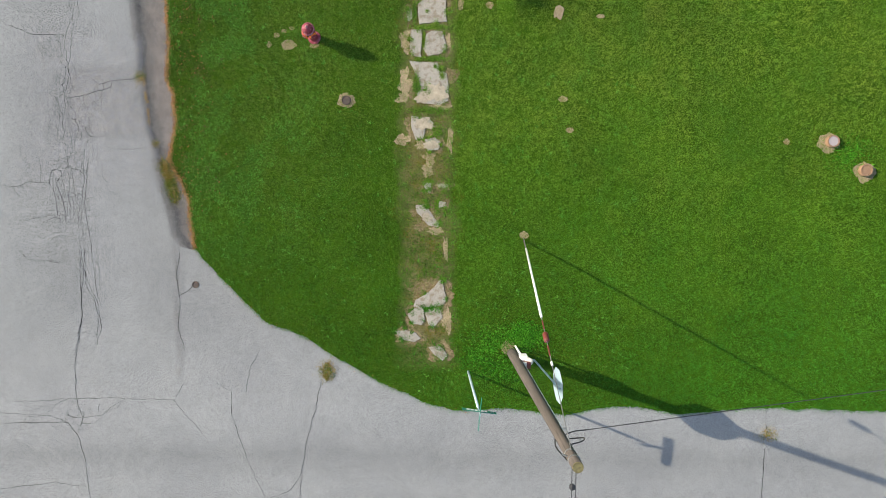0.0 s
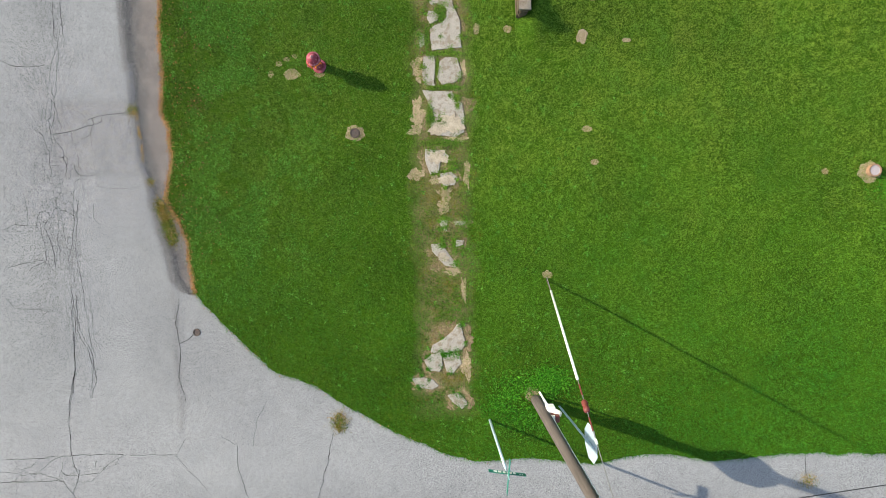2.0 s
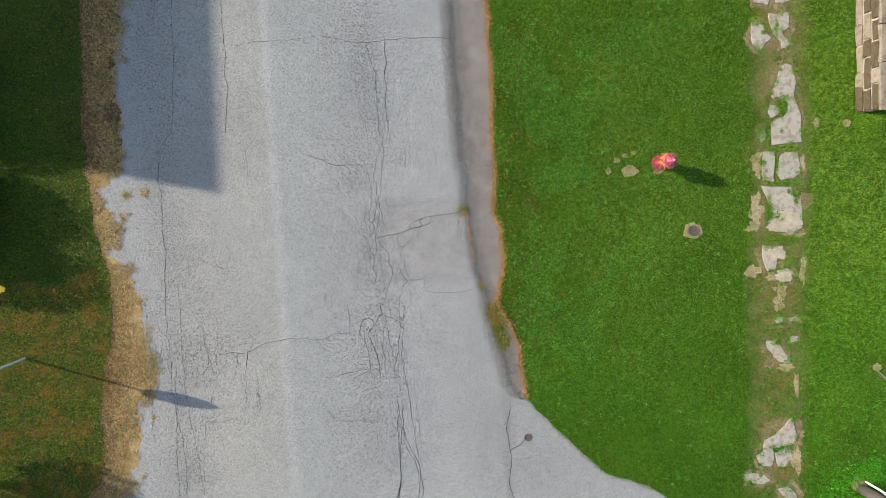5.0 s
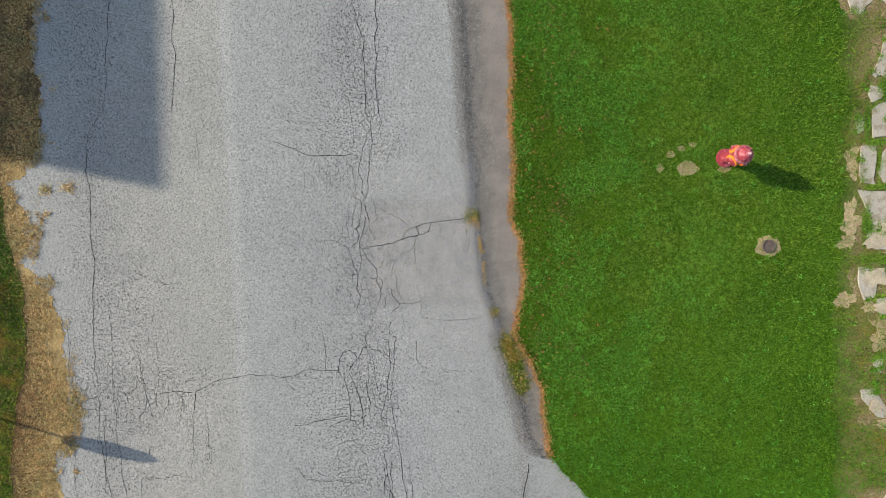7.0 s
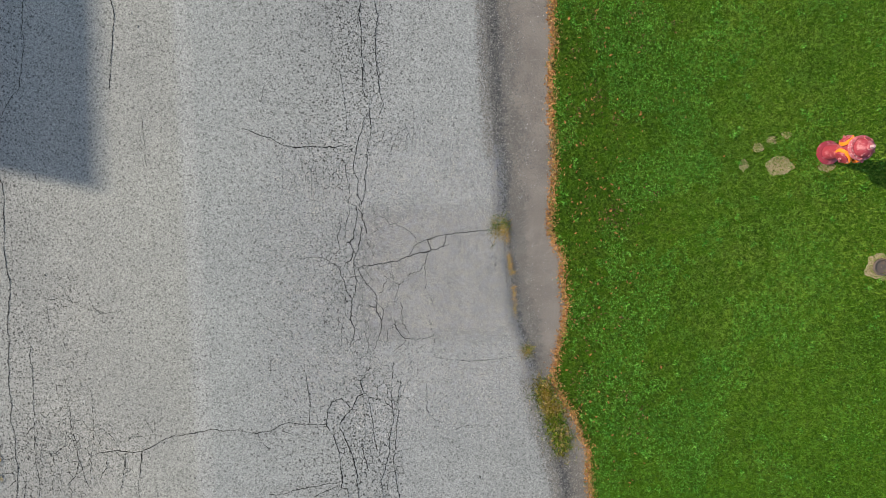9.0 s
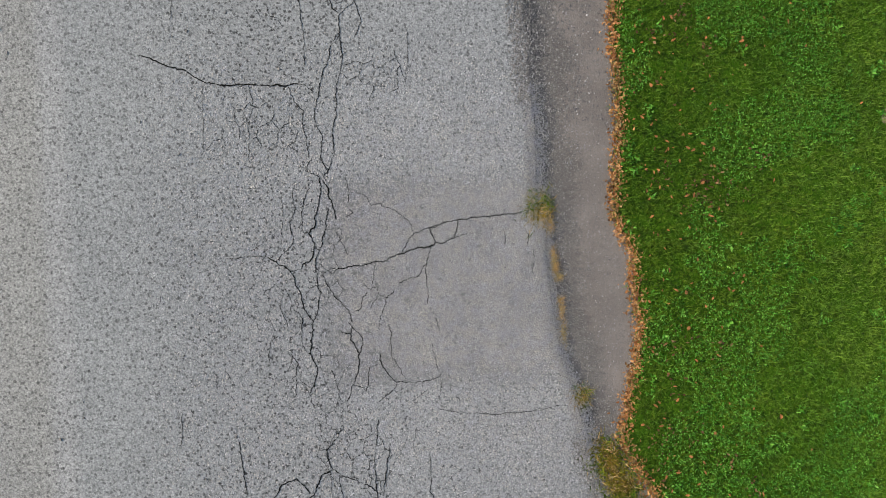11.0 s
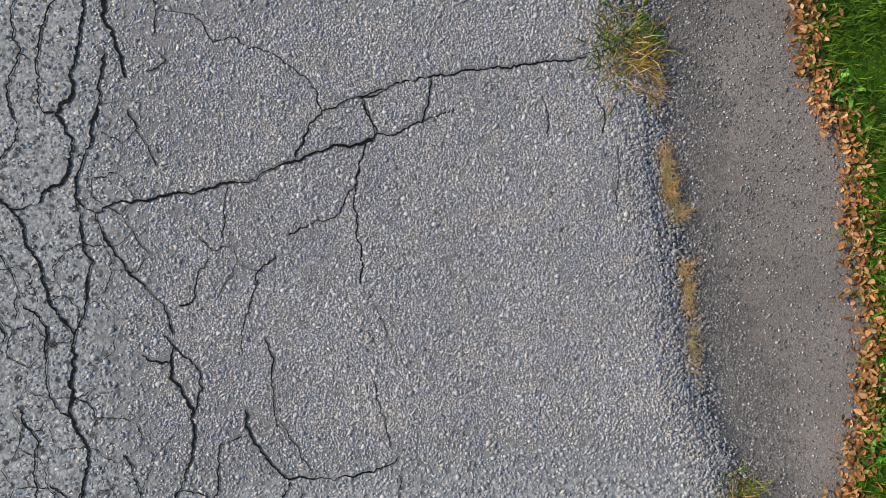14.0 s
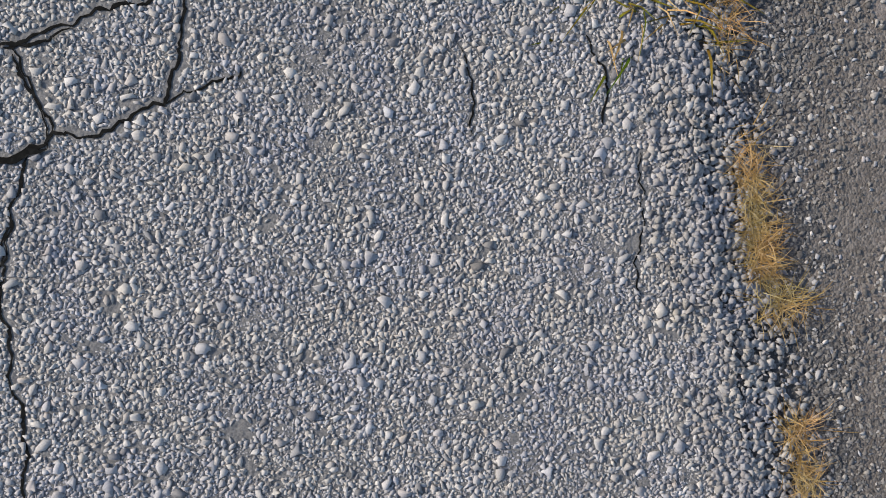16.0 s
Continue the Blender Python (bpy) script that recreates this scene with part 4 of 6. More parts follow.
# crazing where the two streets meet
for pts in ([(-0.72, -9.33), (-0.81, -9.53), (-1.13, -9.7), (-1.49, -10.01), (-1.83, -10.01), (-2.01, -10.12)], [(-2.9, -9.34), (-3.08, -9.57), (-3.43, -9.68)], [(-3.61, -9.97), (-3.49, -9.85), (-2.97, -9.8), (-2.61, -9.46), (-2.26, -9.32)],
            [(-2.03, -9.23), (-2.01, -9.52), (-1.79, -9.75), (-1.86, -10.04)], [(-2.27, -9.4), (-2.29, -9.75), (-2.17, -9.86), (-1.83, -9.84)], [(-1.61, -9.47), (-1.59, -9.72)], [(-1.35, -9.41), (-1.39, -9.7)], [(2.09, -8.76), (2.51, -9.05)], [(-2.8, -9.83), (-2.91, -9.74)], [(-4.02, -10.02), (-3.15, -10.03)],
            [(-1.62, -6.72), (-1.86, -7.17), (-1.93, -7.74), (-2.08, -8.37), (-2.02, -8.89)], [(-7.4, -8.49), (-6.55, -8.5), (-6.01, -8.56), (-5.98, -9.16), (-6.0, -10.0)], [(-6.01, -8.56), (-5.6, -8.42), (-5.2, -8.55)], [(-6.55, -8.5), (-6.75, -8.1), (-7.1, -7.9)]):
    crack(5.0, pts)
# fine crazing between the cracks of the wheel tracks
def crazed(x0, x1, y0, y1, sx, sy, mm, share):
    """A net of hairline cracks about sx by sy to the cell; share(x, y) of its edges have opened."""
    gx, gy = np.meshgrid(np.arange(x0, x1, sx), np.arange(y0, y1, sy))
    P = np.stack([gx.ravel(), gy.ravel()], 1) + rng.uniform(-0.45, 0.45, (gx.size, 2)) * [sx, sy]
    V, _, F = geometry.delaunay_2d_cdt([Vector(p) for p in P], [], [], 0, 1e-6)[:3]
    beside = collections.defaultdict(list)
    for f in F:
        m = sum((V[k] for k in f), Vector((0, 0))) / 3
        for a, b in zip(f, f[1:] + f[:1]):
            beside[min(a, b), max(a, b)].append(m)
    for pair in beside.values():
        if len(pair) == 2:
            c = (pair[0] + pair[1]) / 2
            if 0.5 + 0.7 * noise.noise((c.x * 2.7, c.y * 1.9, 11.0)) + rng.uniform(-0.12, 0.12) < share(c.x, c.y):
                crack(mm * rng.uniform(0.5, 1.3), [tuple(pair[0]), tuple(pair[1])])


def patchy(x, y, f, seed):
    return min(1.0, max(0.0, 0.5 + 1.3 * noise.noise((x * f, y * f * 0.6, seed))))


crazed(-3.5, -1.3, -6.5, 4.6, 0.12, 0.2, 2.0, lambda x, y: (0.85 * math.exp(-(((x + 2.2) / 0.5) ** 2)) + 0.25) * patchy(x, y, 1.1, 3.0) * (0.25 if -2.0 < y < 0.35 and x > -1.95 else 1.2))
crazed(-7.9, -5.3, -6.6, 4.0, 0.15, 0.22, 3.4, lambda x, y: (1.6 * math.exp(-(((x + 7.0) / 0.6) ** 2)) * min(1.0, max(0.15, (0.2 - y) / 2)) + (0.6 if -5.2 < y < -2.9 else 0.0)) * patchy(x, y, 0.9, 5.0))
crazed(-4.4, -0.6, -10.4, -9.2, 0.2, 0.14, 4.0, lambda x, y: 0.4 * patchy(x, y, 1.2, 9.0))

# Cracks are flat strips on the road; their colour stands in for shaded depth.
crack_v, crack_f = [], []
for number, (w, line) in enumerate(crack_lines):
    level = (0.0012 if line[0][0] > -1.35 and -1.3 < line[0][1] < 0.1 else 0.0034) + number * 8e-7
    for k, (x, y) in enumerate(line):
        x0, y0 = line[max(k - 1, 0)]
        x1, y1 = line[min(k + 1, len(line) - 1)]
        d = math.hypot(x1 - x0, y1 - y0) or 1.0
        ends = min(1.0, 0.25 + k * 0.5, 0.25 + (len(line) - 1 - k) * 0.5)
        nx, ny = -(y1 - y0) / d, (x1 - x0) / d
        sides = []
        for z, turn in ((2.0, 1), (5.0, -1)):
            h = turn * ends * w / 2 * max(0.25, 0.95 + 0.8 * noise.noise((x * 9, y * 9, 1.0)) + 0.7 * noise.noise((x * 60, y * 60, z)) + 0.9 * noise.noise((x * 170, y * 170, z)))
            sides.append((x + nx * h, y + ny * h, level))
        crack_v += sides
        if k:
            n = len(crack_v)
            crack_f.append((n - 4, n - 3, n - 1, n - 2))
tagged(sheet("cracks", crack_v, crack_f, CRACK, road), "cracks as flat near-black strips, the shade of their depth painted in", kind="stuff")

# ---- old pavement slabs ----
pavement = tagged(new("pavement"), "broken concrete pavement sinking into the lawn", "pavement", kind="structure")
slab_outlines, aprons = [], []


def slab(pts):
    """One broken slab with the worn soil round it."""
    k = len(slab_outlines)
    mx, my = np.mean(pts, 0)
    outline = ragged([(mx + (x - mx) * 1.07, my + (y - my) * 1.07) for x, y in pts], 0.022, 0.013, 40 + k, closed=True)
    slab_outlines.append(outline)
    part("slab", prism(outline, -0.05, 0.03 + 0.004 * (k % 3), 0.006), SLAB, pavement)
    mx, my = np.mean(pts, 0)
    wide, high = np.ptp(pts, 0) / 2
    aprons.append((mx, my, wide + 0.1, high + 0.08))
    part("worn_soil", prism(blob(mx, my, wide * 1.1 + 0.09, high * 1.05 + 0.08, 0.0, 70, 60 + k, 0.34), -0.05, 0.0126 + 0.0001 * k), WORN, pavement, "bare brown soil round the slabs")


slab([(8.15, 3.35), (8.3, 3.4), (8.45, 3.34), (8.52, 3.11), (8.56, 2.94), (8.52, 2.76), (8.38, 2.62), (8.26, 2.54), (8.11, 2.63), (8.01, 2.58), (7.94, 2.66), (8.04, 2.87), (8.12, 3.09)])
slab([(8.29, 2.51), (8.52, 2.69), (8.53, 2.53), (8.63, 2.28), (8.7, 2.13), (8.72, 1.48), (8.54, 1.48), (7.99, 1.42), (7.98, 1.64), (7.96, 1.96), (8.08, 2.04), (8.26, 2.1), (8.36, 2.21), (8.38, 2.39)])
slab([(7.89, 2.4), (8.05, 2.37), (8.17, 2.28), (8.11, 2.15), (7.93, 2.08), (7.86, 2.23)])
slab([(7.66, 1.86), (7.75, 1.79), (7.77, 1.53), (7.65, 1.47), (7.63, 1.65)])
slab([(7.74, 1.21), (8.01, 1.23), (8.05, 0.98), (8.0, 0.58), (8.04, 0.47), (7.76, 0.53), (7.72, 0.77)])
slab([(8.18, 1.08), (8.32, 1.19), (8.62, 1.16), (8.69, 0.86), (8.69, 0.67), (8.54, 0.56), (8.24, 0.52), (8.12, 0.68)])
slab([(7.71, 0.33), (8.08, 0.29), (8.46, 0.28), (8.56, 0.09), (8.71, -0.02), (8.76, -0.36), (8.76, -0.73), (8.52, -0.85), (8.22, -0.8), (7.92, -0.74), (7.92, -0.57), (8.0, -0.27), (7.87, 0.03)])
slab([(7.76, -1.2), (8.18, -1.24), (8.36, -1.4), (8.13, -1.54), (8.09, -1.79), (7.88, -1.83), (7.76, -1.53)])
slab([(8.14, -1.85), (8.42, -1.81), (8.58, -1.95), (8.5, -2.13), (8.23, -2.15)])
slab([(8.07, -3.07), (8.31, -3.07), (8.28, -3.35), (8.16, -3.3)])
slab([(8.49, -3.09), (8.82, -3.1), (8.72, -3.21), (8.52, -3.19)])
slab([(8.52, -3.58), (8.73, -3.61), (8.71, -3.73), (8.52, -3.78)])
slab([(7.88, -3.71), (8.15, -3.69), (8.3, -3.95), (8.51, -4.22), (8.48, -4.31), (8.21, -4.25), (8.06, -4.05), (7.91, -3.9)])
slab([(8.51, -5.87), (8.61, -5.84), (8.66, -6.1), (8.73, -6.37), (8.61, -6.52), (8.07, -6.61), (7.84, -6.57), (7.87, -6.39), (8.15, -6.24), (8.38, -6.05)])
slab([(7.84, -6.64), (8.08, -6.64), (8.1, -6.94), (8.02, -7.09), (7.77, -7.05), (7.65, -6.8)])
slab([(8.14, -6.63), (8.53, -6.62), (8.6, -6.88), (8.48, -7.03), (8.37, -7.16), (8.22, -7.07), (8.14, -6.78)])
slab([(7.31, -7.3), (7.6, -7.26), (7.83, -7.32), (7.98, -7.48), (7.83, -7.58), (7.44, -7.51)])
slab([(8.25, -7.75), (8.52, -7.7), (8.67, -7.81), (8.77, -7.97), (8.62, -8.11), (8.36, -7.91)])
slab([(7.4, 4.41), (7.51, 4.5), (7.7, 4.36), (7.78, 4.19), (7.9, 4.07), (7.75, 3.93), (7.69, 3.8), (7.48, 3.81), (7.42, 4.05)])
slab([(7.85, 4.64), (8.08, 4.61), (8.35, 4.68), (8.38, 4.32), (8.2, 4.21), (8.23, 4.11), (8.41, 4.0), (8.36, 3.86), (8.17, 3.81), (8.17, 3.98), (8.01, 4.11), (7.9, 4.4)])
slab([(7.39, 5.88), (7.88, 5.88), (7.85, 5.04), (7.8, 4.9), (7.62, 4.93), (7.47, 4.97)])
slab([(7.99, 5.88), (8.39, 5.87), (8.37, 5.0), (8.22, 4.95), (8.04, 4.96)])
for k, (x, y, rx, ry) in enumerate([(8.42, -0.55, 0.33, 0.26), (8.05, -0.72, 0.2, 0.1), (8.1, -1.42, 0.26, 0.16), (8.3, -2.0, 0.2, 0.12), (8.2, -4.05, 0.14, 0.1)]):
    part("sand_film", prism(blob(x, y, rx, ry, 0.0, 60, 90 + k, 0.5), 0.02, 0.0425 + 0.0002 * k), SAND, pavement, "tan sand washed over a slab")
for k, (x, y, rx, ry) in enumerate([(7.56, -0.2, 0.18, 0.36), (7.5, -0.68, 0.16, 0.16), (7.58, 0.92, 0.14, 0.3), (7.47, -1.85, 0.22, 0.14), (8.0, -1.98, 0.14, 0.12), (8.21, -2.35, 0.17, 0.2), (8.2, -2.72, 0.13, 0.18), (8.84, -1.85, 0.08, 0.36), (8.41, -4.42, 0.24, 0.09), (8.72, -4.88, 0.07, 0.32), (8.77, 0.88, 0.09, 0.2), (8.78, -7.0, 0.14, 0.3), (8.5, -0.95, 0.3, 0.08)]):
    part("bare_soil", prism(blob(x, y, rx, ry, 0.0, 60, 120 + k, 0.5), -0.05, 0.0152 + 0.0001 * k), DIRT, pavement, "bare tan soil beside the slabs")

# ---- bare spots, soil round the slabs ----
def bank(P):
    """Height of the lawn banked up behind the stone wall."""
    u = np.clip((17.0 - P[:, 0]) / 6.5, 0, 1) * np.clip((P[:, 0] - 10.15) / 0.5, 0, 1)
    away = np.maximum(P[:, 0] - 10.5, 0)
    v = np.clip((P[:, 1] - 1.25 + 0.5 * away) / (0.9 + 1.1 * away), 0, 1)
    return 0.64 * u * v * v * (3 - 2 * v)


across_, along_ = np.concatenate([np.linspace(10.15, 10.7, 6), np.linspace(11.1, 17.0, 10)]), np.linspace(-2.7, 11.2, 60)
gx, gy = np.meshgrid(across_, along_)
B = np.stack([gx.ravel(), gy.ravel()], 1)
B = np.concatenate([B, (bank(B) + 0.006)[:, None]], 1)
cell = (np.arange(59)[:, None] * 16 + np.arange(15)[None]).ravel()[:, None]
tagged(sheet("lawn_bank", B, np.concatenate([cell, cell + 1, cell + 17, cell + 16], 1), THATCH, lawn, True), "grassed bank of earth held by the stone wall")


BARE = [(4.26, 0.84, 0.24, 0.17), (3.71, 0.86, 0.08, 0.11), (3.93, 1.12, 0.1, 0.09), (4.13, 1.23, 0.1, 0.07), (4.36, 1.3, 0.09, 0.06), (5.0, 0.82, 0.16, 0.09), (12.28, 3.45, 0.2, 0.28), (12.57, 3.86, 0.22, 0.12), (12.06, 2.56, 0.17, 0.14), (11.84, 1.6, 0.17, 0.2),
        (13.47, 3.75, 0.16, 0.12), (9.14, 1.92, 0.09, 0.17), (9.95, 1.9, 0.13, 0.12), (12.0, -0.73, 0.16, 0.1), (19.33, -1.98, 0.36, 0.34), (20.36, -2.78, 0.36, 0.32), (5.9, -0.73, 0.3, 0.24), (10.93, -4.55, 0.16, 0.12),
        (10.5, -7.75, 0.26, 0.22), (13.0, 1.5, 0.14, 0.06), (12.2, -1.6, 0.14, 0.08), (18.2, -1.95, 0.1, 0.1)]
RIM = [(7.55, 0.0, 0.22, 1.0), (8.3, 0.36, 0.5, 0.1), (8.3, 1.3, 0.55, 0.09), (8.1, -1.0, 0.55, 0.16), (8.0, -2.2, 0.36, 0.42), (8.5, -2.6, 0.22, 0.4), (8.15, -3.85, 0.5, 0.4), (8.66, -4.9, 0.09, 0.5), (8.4, -7.3, 0.5, 0.3), (8.75, -6.9, 0.16, 0.5), (7.5, -1.5, 0.2, 0.4), (8.93, 0.4, 0.1, 0.9), (7.5, -7.55, 0.4, 0.2), (8.6, -8.2, 0.3, 0.2), (7.7, 2.9, 0.16, 0.8), (8.5, 2.8, 0.12, 0.9), (7.9, 4.75, 0.5, 0.09), (7.35, 4.3, 0.1, 0.8)]
holes = []
for k, (x, y, rx, ry) in enumerate(BARE):
    outline = blob(x, y, rx * 0.85, ry * 0.85, 0.0, 60, k + 2, 0.2)
    holes.append(outline)
    patch = part("bare_patch", prism(outline, -0.05, 0.0128 + 0.00008 * k), DIRT)
    for v in patch.data.vertices:
        rise = float(bank(np.array([[v.co.x, v.co.y]]))[0])
        v.co.z += rise + min(0.02, rise * 0.5)
    tagged(patch, "patch of bare tan soil in the lawn", "soil", "bare patches")


def clear(P, keep=0.0):
    """Those feet that stand clear of slabs and thin out over the bare soil."""
    bad = np.zeros(len(P), bool)
    for q in slab_outlines:
        bad |= inside(P, q) & (rng.random(len(P)) > 0.02)
    open_ = np.ones(len(P))
    for k, (x, y, rx, ry) in enumerate(BARE + RIM):
        d = np.hypot((P[:, 0] - x) / rx, (P[:, 1] - y) / ry)
        lo, hi = (0.1, 1.45) if k < len(BARE) else (0.1, 1.3)
        open_ = np.minimum(open_, np.clip((d - lo) / (hi - lo), max(keep, 0.3) if k < len(BARE) else 0.22, 1))
    for x, y, rx, ry in aprons:
        d = np.maximum(np.abs(P[:, 0] - x) / rx, np.abs(P[:, 1] - y) / ry)
        open_ = np.minimum(open_, np.clip(0.12 + (d - 0.9) / 0.35 + 0.5 * drifts(P, 8, 21), 0.08, 1))
    worn_strip = np.clip(1.25 - np.abs(P[:, 0] - 8.2) / 0.72, 0, 1) * np.clip(0.75 + 0.7 * drifts(P, 2.2, 14) + 0.4 * drifts(P, 9, 15), 0, 1) * np.interp(P[:, 1], [-9, -7.6, -7.0, -6.0, -5.6, -4.7, -4.3, 6.4, 7], [0, 0, 0.7, 0.7, 0.15, 0.15, 1, 1, 0])
    open_ = np.minimum(open_, 1 - 0.7 * worn_strip)
    bad |= (P[:, 0] > 10.1) & (P[:, 0] < 10.56) & (P[:, 1] > 2.1)
    return P[~bad & (rng.random(len(P)) < open_)]


def lawn_feet(x0, x1, y0, y1, density, keep=0.12):
    P = scatter(x0, x1, y0, y1, density)
    P = P[drifts(P, 19, 33) + 0.8 * drifts(P, 41, 34) > -0.85]
    return clear(P[inside(P, yard_line + [(60, 60)])], keep)


def fade(P, x0, x1, rising):
    """Thins the feet out over a stretch of x, so that two swards blend."""
    k = np.clip((P[:, 0] - x0) / (x1 - x0), 0, 1)
    return P[rng.random(len(P)) < (k if rising else 1 - k)]


near = fade(lawn_feet(0.5, 6.4, -5.6, 4.6, 7200), 4.9, 6.4, False)
deep = rng.random(len(near)) < np.clip(0.95 - (near[:, 0] - 0.9) * 0.3 + 0.35 * drifts(near, 1.2, 3), 0.25, 0.9)
tagged(tufts("lawn_grass", near[~deep], 0.01, 0.052, 0.0072, 0.42, GRASS, uneven=0.6), "short mown green grass beside the street", "grass", kind="stuff")
tagged(tufts("lawn_grass", near[deep], 0.01, 0.056, 0.0074, 0.42, SHADE, uneven=0.6), "deep green grass along the lawn's edge", "grass", kind="stuff")
far = np.concatenate([fade(lawn_feet(4.9, 15.5, -5.6, 4.6, 3100), 4.9, 6.4, True), lawn_feet(15.5, 22.5, -9.7, 4.0, 2800), lawn_feet(0.5, 15.5, 4.6, 7.0, 3000), lawn_feet(1.5, 15.5, -9.8, -5.6, 3100)])
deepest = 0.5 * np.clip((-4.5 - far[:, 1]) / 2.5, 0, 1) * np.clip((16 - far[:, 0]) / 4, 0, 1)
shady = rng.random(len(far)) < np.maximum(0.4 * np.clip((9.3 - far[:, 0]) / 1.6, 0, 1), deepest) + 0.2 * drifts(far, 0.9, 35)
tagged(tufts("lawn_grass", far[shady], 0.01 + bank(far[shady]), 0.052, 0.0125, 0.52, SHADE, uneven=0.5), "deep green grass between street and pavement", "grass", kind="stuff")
far = far[~shady]
tagged(tufts("lawn_grass", far, 0.01 + bank(far), 0.052, 0.0125, 0.52, GRASS_FAR, uneven=0.5), "short mown green grass over the yard", "grass", kind="stuff")
clover = lawn_feet(0.6, 6.4, -5.6, 4.6, 2600)
clover = clover[rng.random(len(clover)) < np.clip((6.4 - clover[:, 0]) / 3.5, 0, 1) * np.clip((clover[:, 1] + 5.6) / 2.0, 0, 1)]
clover = clover[drifts(clover, 1.6, 1) + 0.4 * drifts(clover, 7, 2) > -0.02]
tagged(tufts("clover", clover, rng.uniform(0.02, 0.045, len(clover)), 0.02, 0.015, 0.25, WEED), "low green clover in the lawn", "weeds", kind="stuff")
fringe = np.array([p for p in yard_line if p[1] < 7 and p[0] < 22.5])
fringe = np.repeat(fringe, 14, 0) + rng.normal(0, 0.035, (len(fringe) * 14, 2))
tagged(tufts("grass_fringe", fringe[rng.random(len(fringe)) < 0.8], 0.0, 0.085, 0.008, 0.35, GRASS), "ragged grass hanging over the lawn's edge", "grass", kind="stuff")
lush = np.concatenate([np.stack([rng.normal(x, s, n), rng.normal(y, s * 0.7, n)], 1) for x, y, s, n in ((10.95, -7.4, 0.24, 1300), (10.1, -7.6, 0.34, 450), (9.6, -8.1, 0.3, 250), (10.3, -8.4, 0.35, 300), (19.9, -2.3, 0.3, 260))])
tagged(tufts("lush_grass", clear(np.repeat(lush, 2, 0) + rng.normal(0, 0.06, (2 * len(lush), 2))), 0.025, 0.08, 0.02, 0.45, LUSH, bent=True), "taller bright green grass round the pole", "grass", kind="stuff")
round_bare = np.concatenate([np.stack([rng.normal(x, rx * 0.75, int(2600 * rx * ry) + 60), rng.normal(y, ry * 0.75, int(2600 * rx * ry) + 60)], 1) for x, y, rx, ry in BARE])
tagged(tufts("browned_grass", round_bare, 0.014 + bank(round_bare), 0.045, 0.009, 0.3, VERGE), "thin browned grass round the bare spots", "grass", kind="stuff")
# broad-leaved weeds in the lawn
weeds = lawn_feet(0.9, 14.0, -9.0, 5.5, 4.0)
weed_feet = np.repeat(weeds, 12, 0) + rng.normal(0, 0.03, (len(weeds) * 12, 2))
tagged(tufts("lawn_weeds", weed_feet, 0.025, 0.042, 0.019, 0.35, WEED, bent=True), "broad-leaved green weeds scattered in the lawn", "weeds", kind="stuff")

crumbs = np.array([q[int(rng.integers(0, len(q)))] for q in slab_outlines for _ in range(6)])
middle = np.array([np.mean(q, 0) + rng.normal(0, 0.22, 2) for q in slab_outlines for _ in range(1)])
crumbs = np.concatenate([crumbs + rng.normal(0, 0.03, crumbs.shape), middle])
size = rng.uniform(0.025, 0.085, len(crumbs))
crumb_feet = np.repeat(crumbs, 90, 0) + rng.normal(0, 1, (len(crumbs) * 90, 2)) * np.repeat(size, 90)[:, None]
joints = [(8.2, 2.35, 0.09, 0.13, 300), (8.22, -0.5, 0.07, 0.06, 160), (7.88, -0.3, 0.06, 0.16, 260), (8.35, 0.42, 0.22, 0.04, 300), (8.1, 0.9, 0.025, 0.16, 160), (7.84, 1.7, 0.03, 0.2, 160), (8.6, 0.15, 0.06, 0.05, 90), (7.95, 0.4, 0.08, 0.03, 90), (8.3, 1.3, 0.3, 0.035, 320), (8.2, -1.02, 0.3, 0.06, 420), (8.62, -0.05, 0.04, 0.05, 60), (8.15, -6.62, 0.1, 0.015, 60), (8.45, -1.6, 0.1, 0.1, 160), (8.03, 4.3, 0.03, 0.16, 140)]
crumb_feet = np.concatenate([crumb_feet] + [np.stack([rng.normal(x, a, n * 3), rng.normal(y, b, n * 3)], 1) for x, y, a, b, n in joints])
tagged(tufts("joint_grass", crumb_feet, 0.03, 0.05, 0.012, 0.4, GRASS), "grass creeping over the pavement slabs", "grass", kind="stuff")
brown = scatter(7.0, 9.4, -7.9, 6.4, 3600)
brown = brown[rng.random(len(brown)) < np.clip(0.6 - np.abs(brown[:, 0] - 8.2) * 0.8 + 0.6 * drifts(brown, 2.5, 6), 0, 0.8)]
keep_off = np.zeros(len(brown), bool)
for q in slab_outlines:
    keep_off |= inside(brown, q)
tagged(tufts("browned_grass", brown[~keep_off], 0.012, 0.045, 0.010, 0.35, VERGE), "thin browned grass between the slabs", "grass", kind="stuff")

# ---- rough verge across the street ----
P = scatter(-13.2, -8.6, -8.3, 6.5, 2700)
P = P[inside(P, left_line + [(-60, 60)])]
# North of this line the shade is put into the blades' colour.
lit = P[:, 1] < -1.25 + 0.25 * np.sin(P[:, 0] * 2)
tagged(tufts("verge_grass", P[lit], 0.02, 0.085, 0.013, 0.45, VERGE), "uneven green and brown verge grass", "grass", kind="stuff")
tagged(tufts("verge_grass", P[~lit], 0.02, 0.085, 0.013, 0.45, SHADE), "verge grass with the shade by the shrubs painted in as darker green", "grass", kind="stuff")
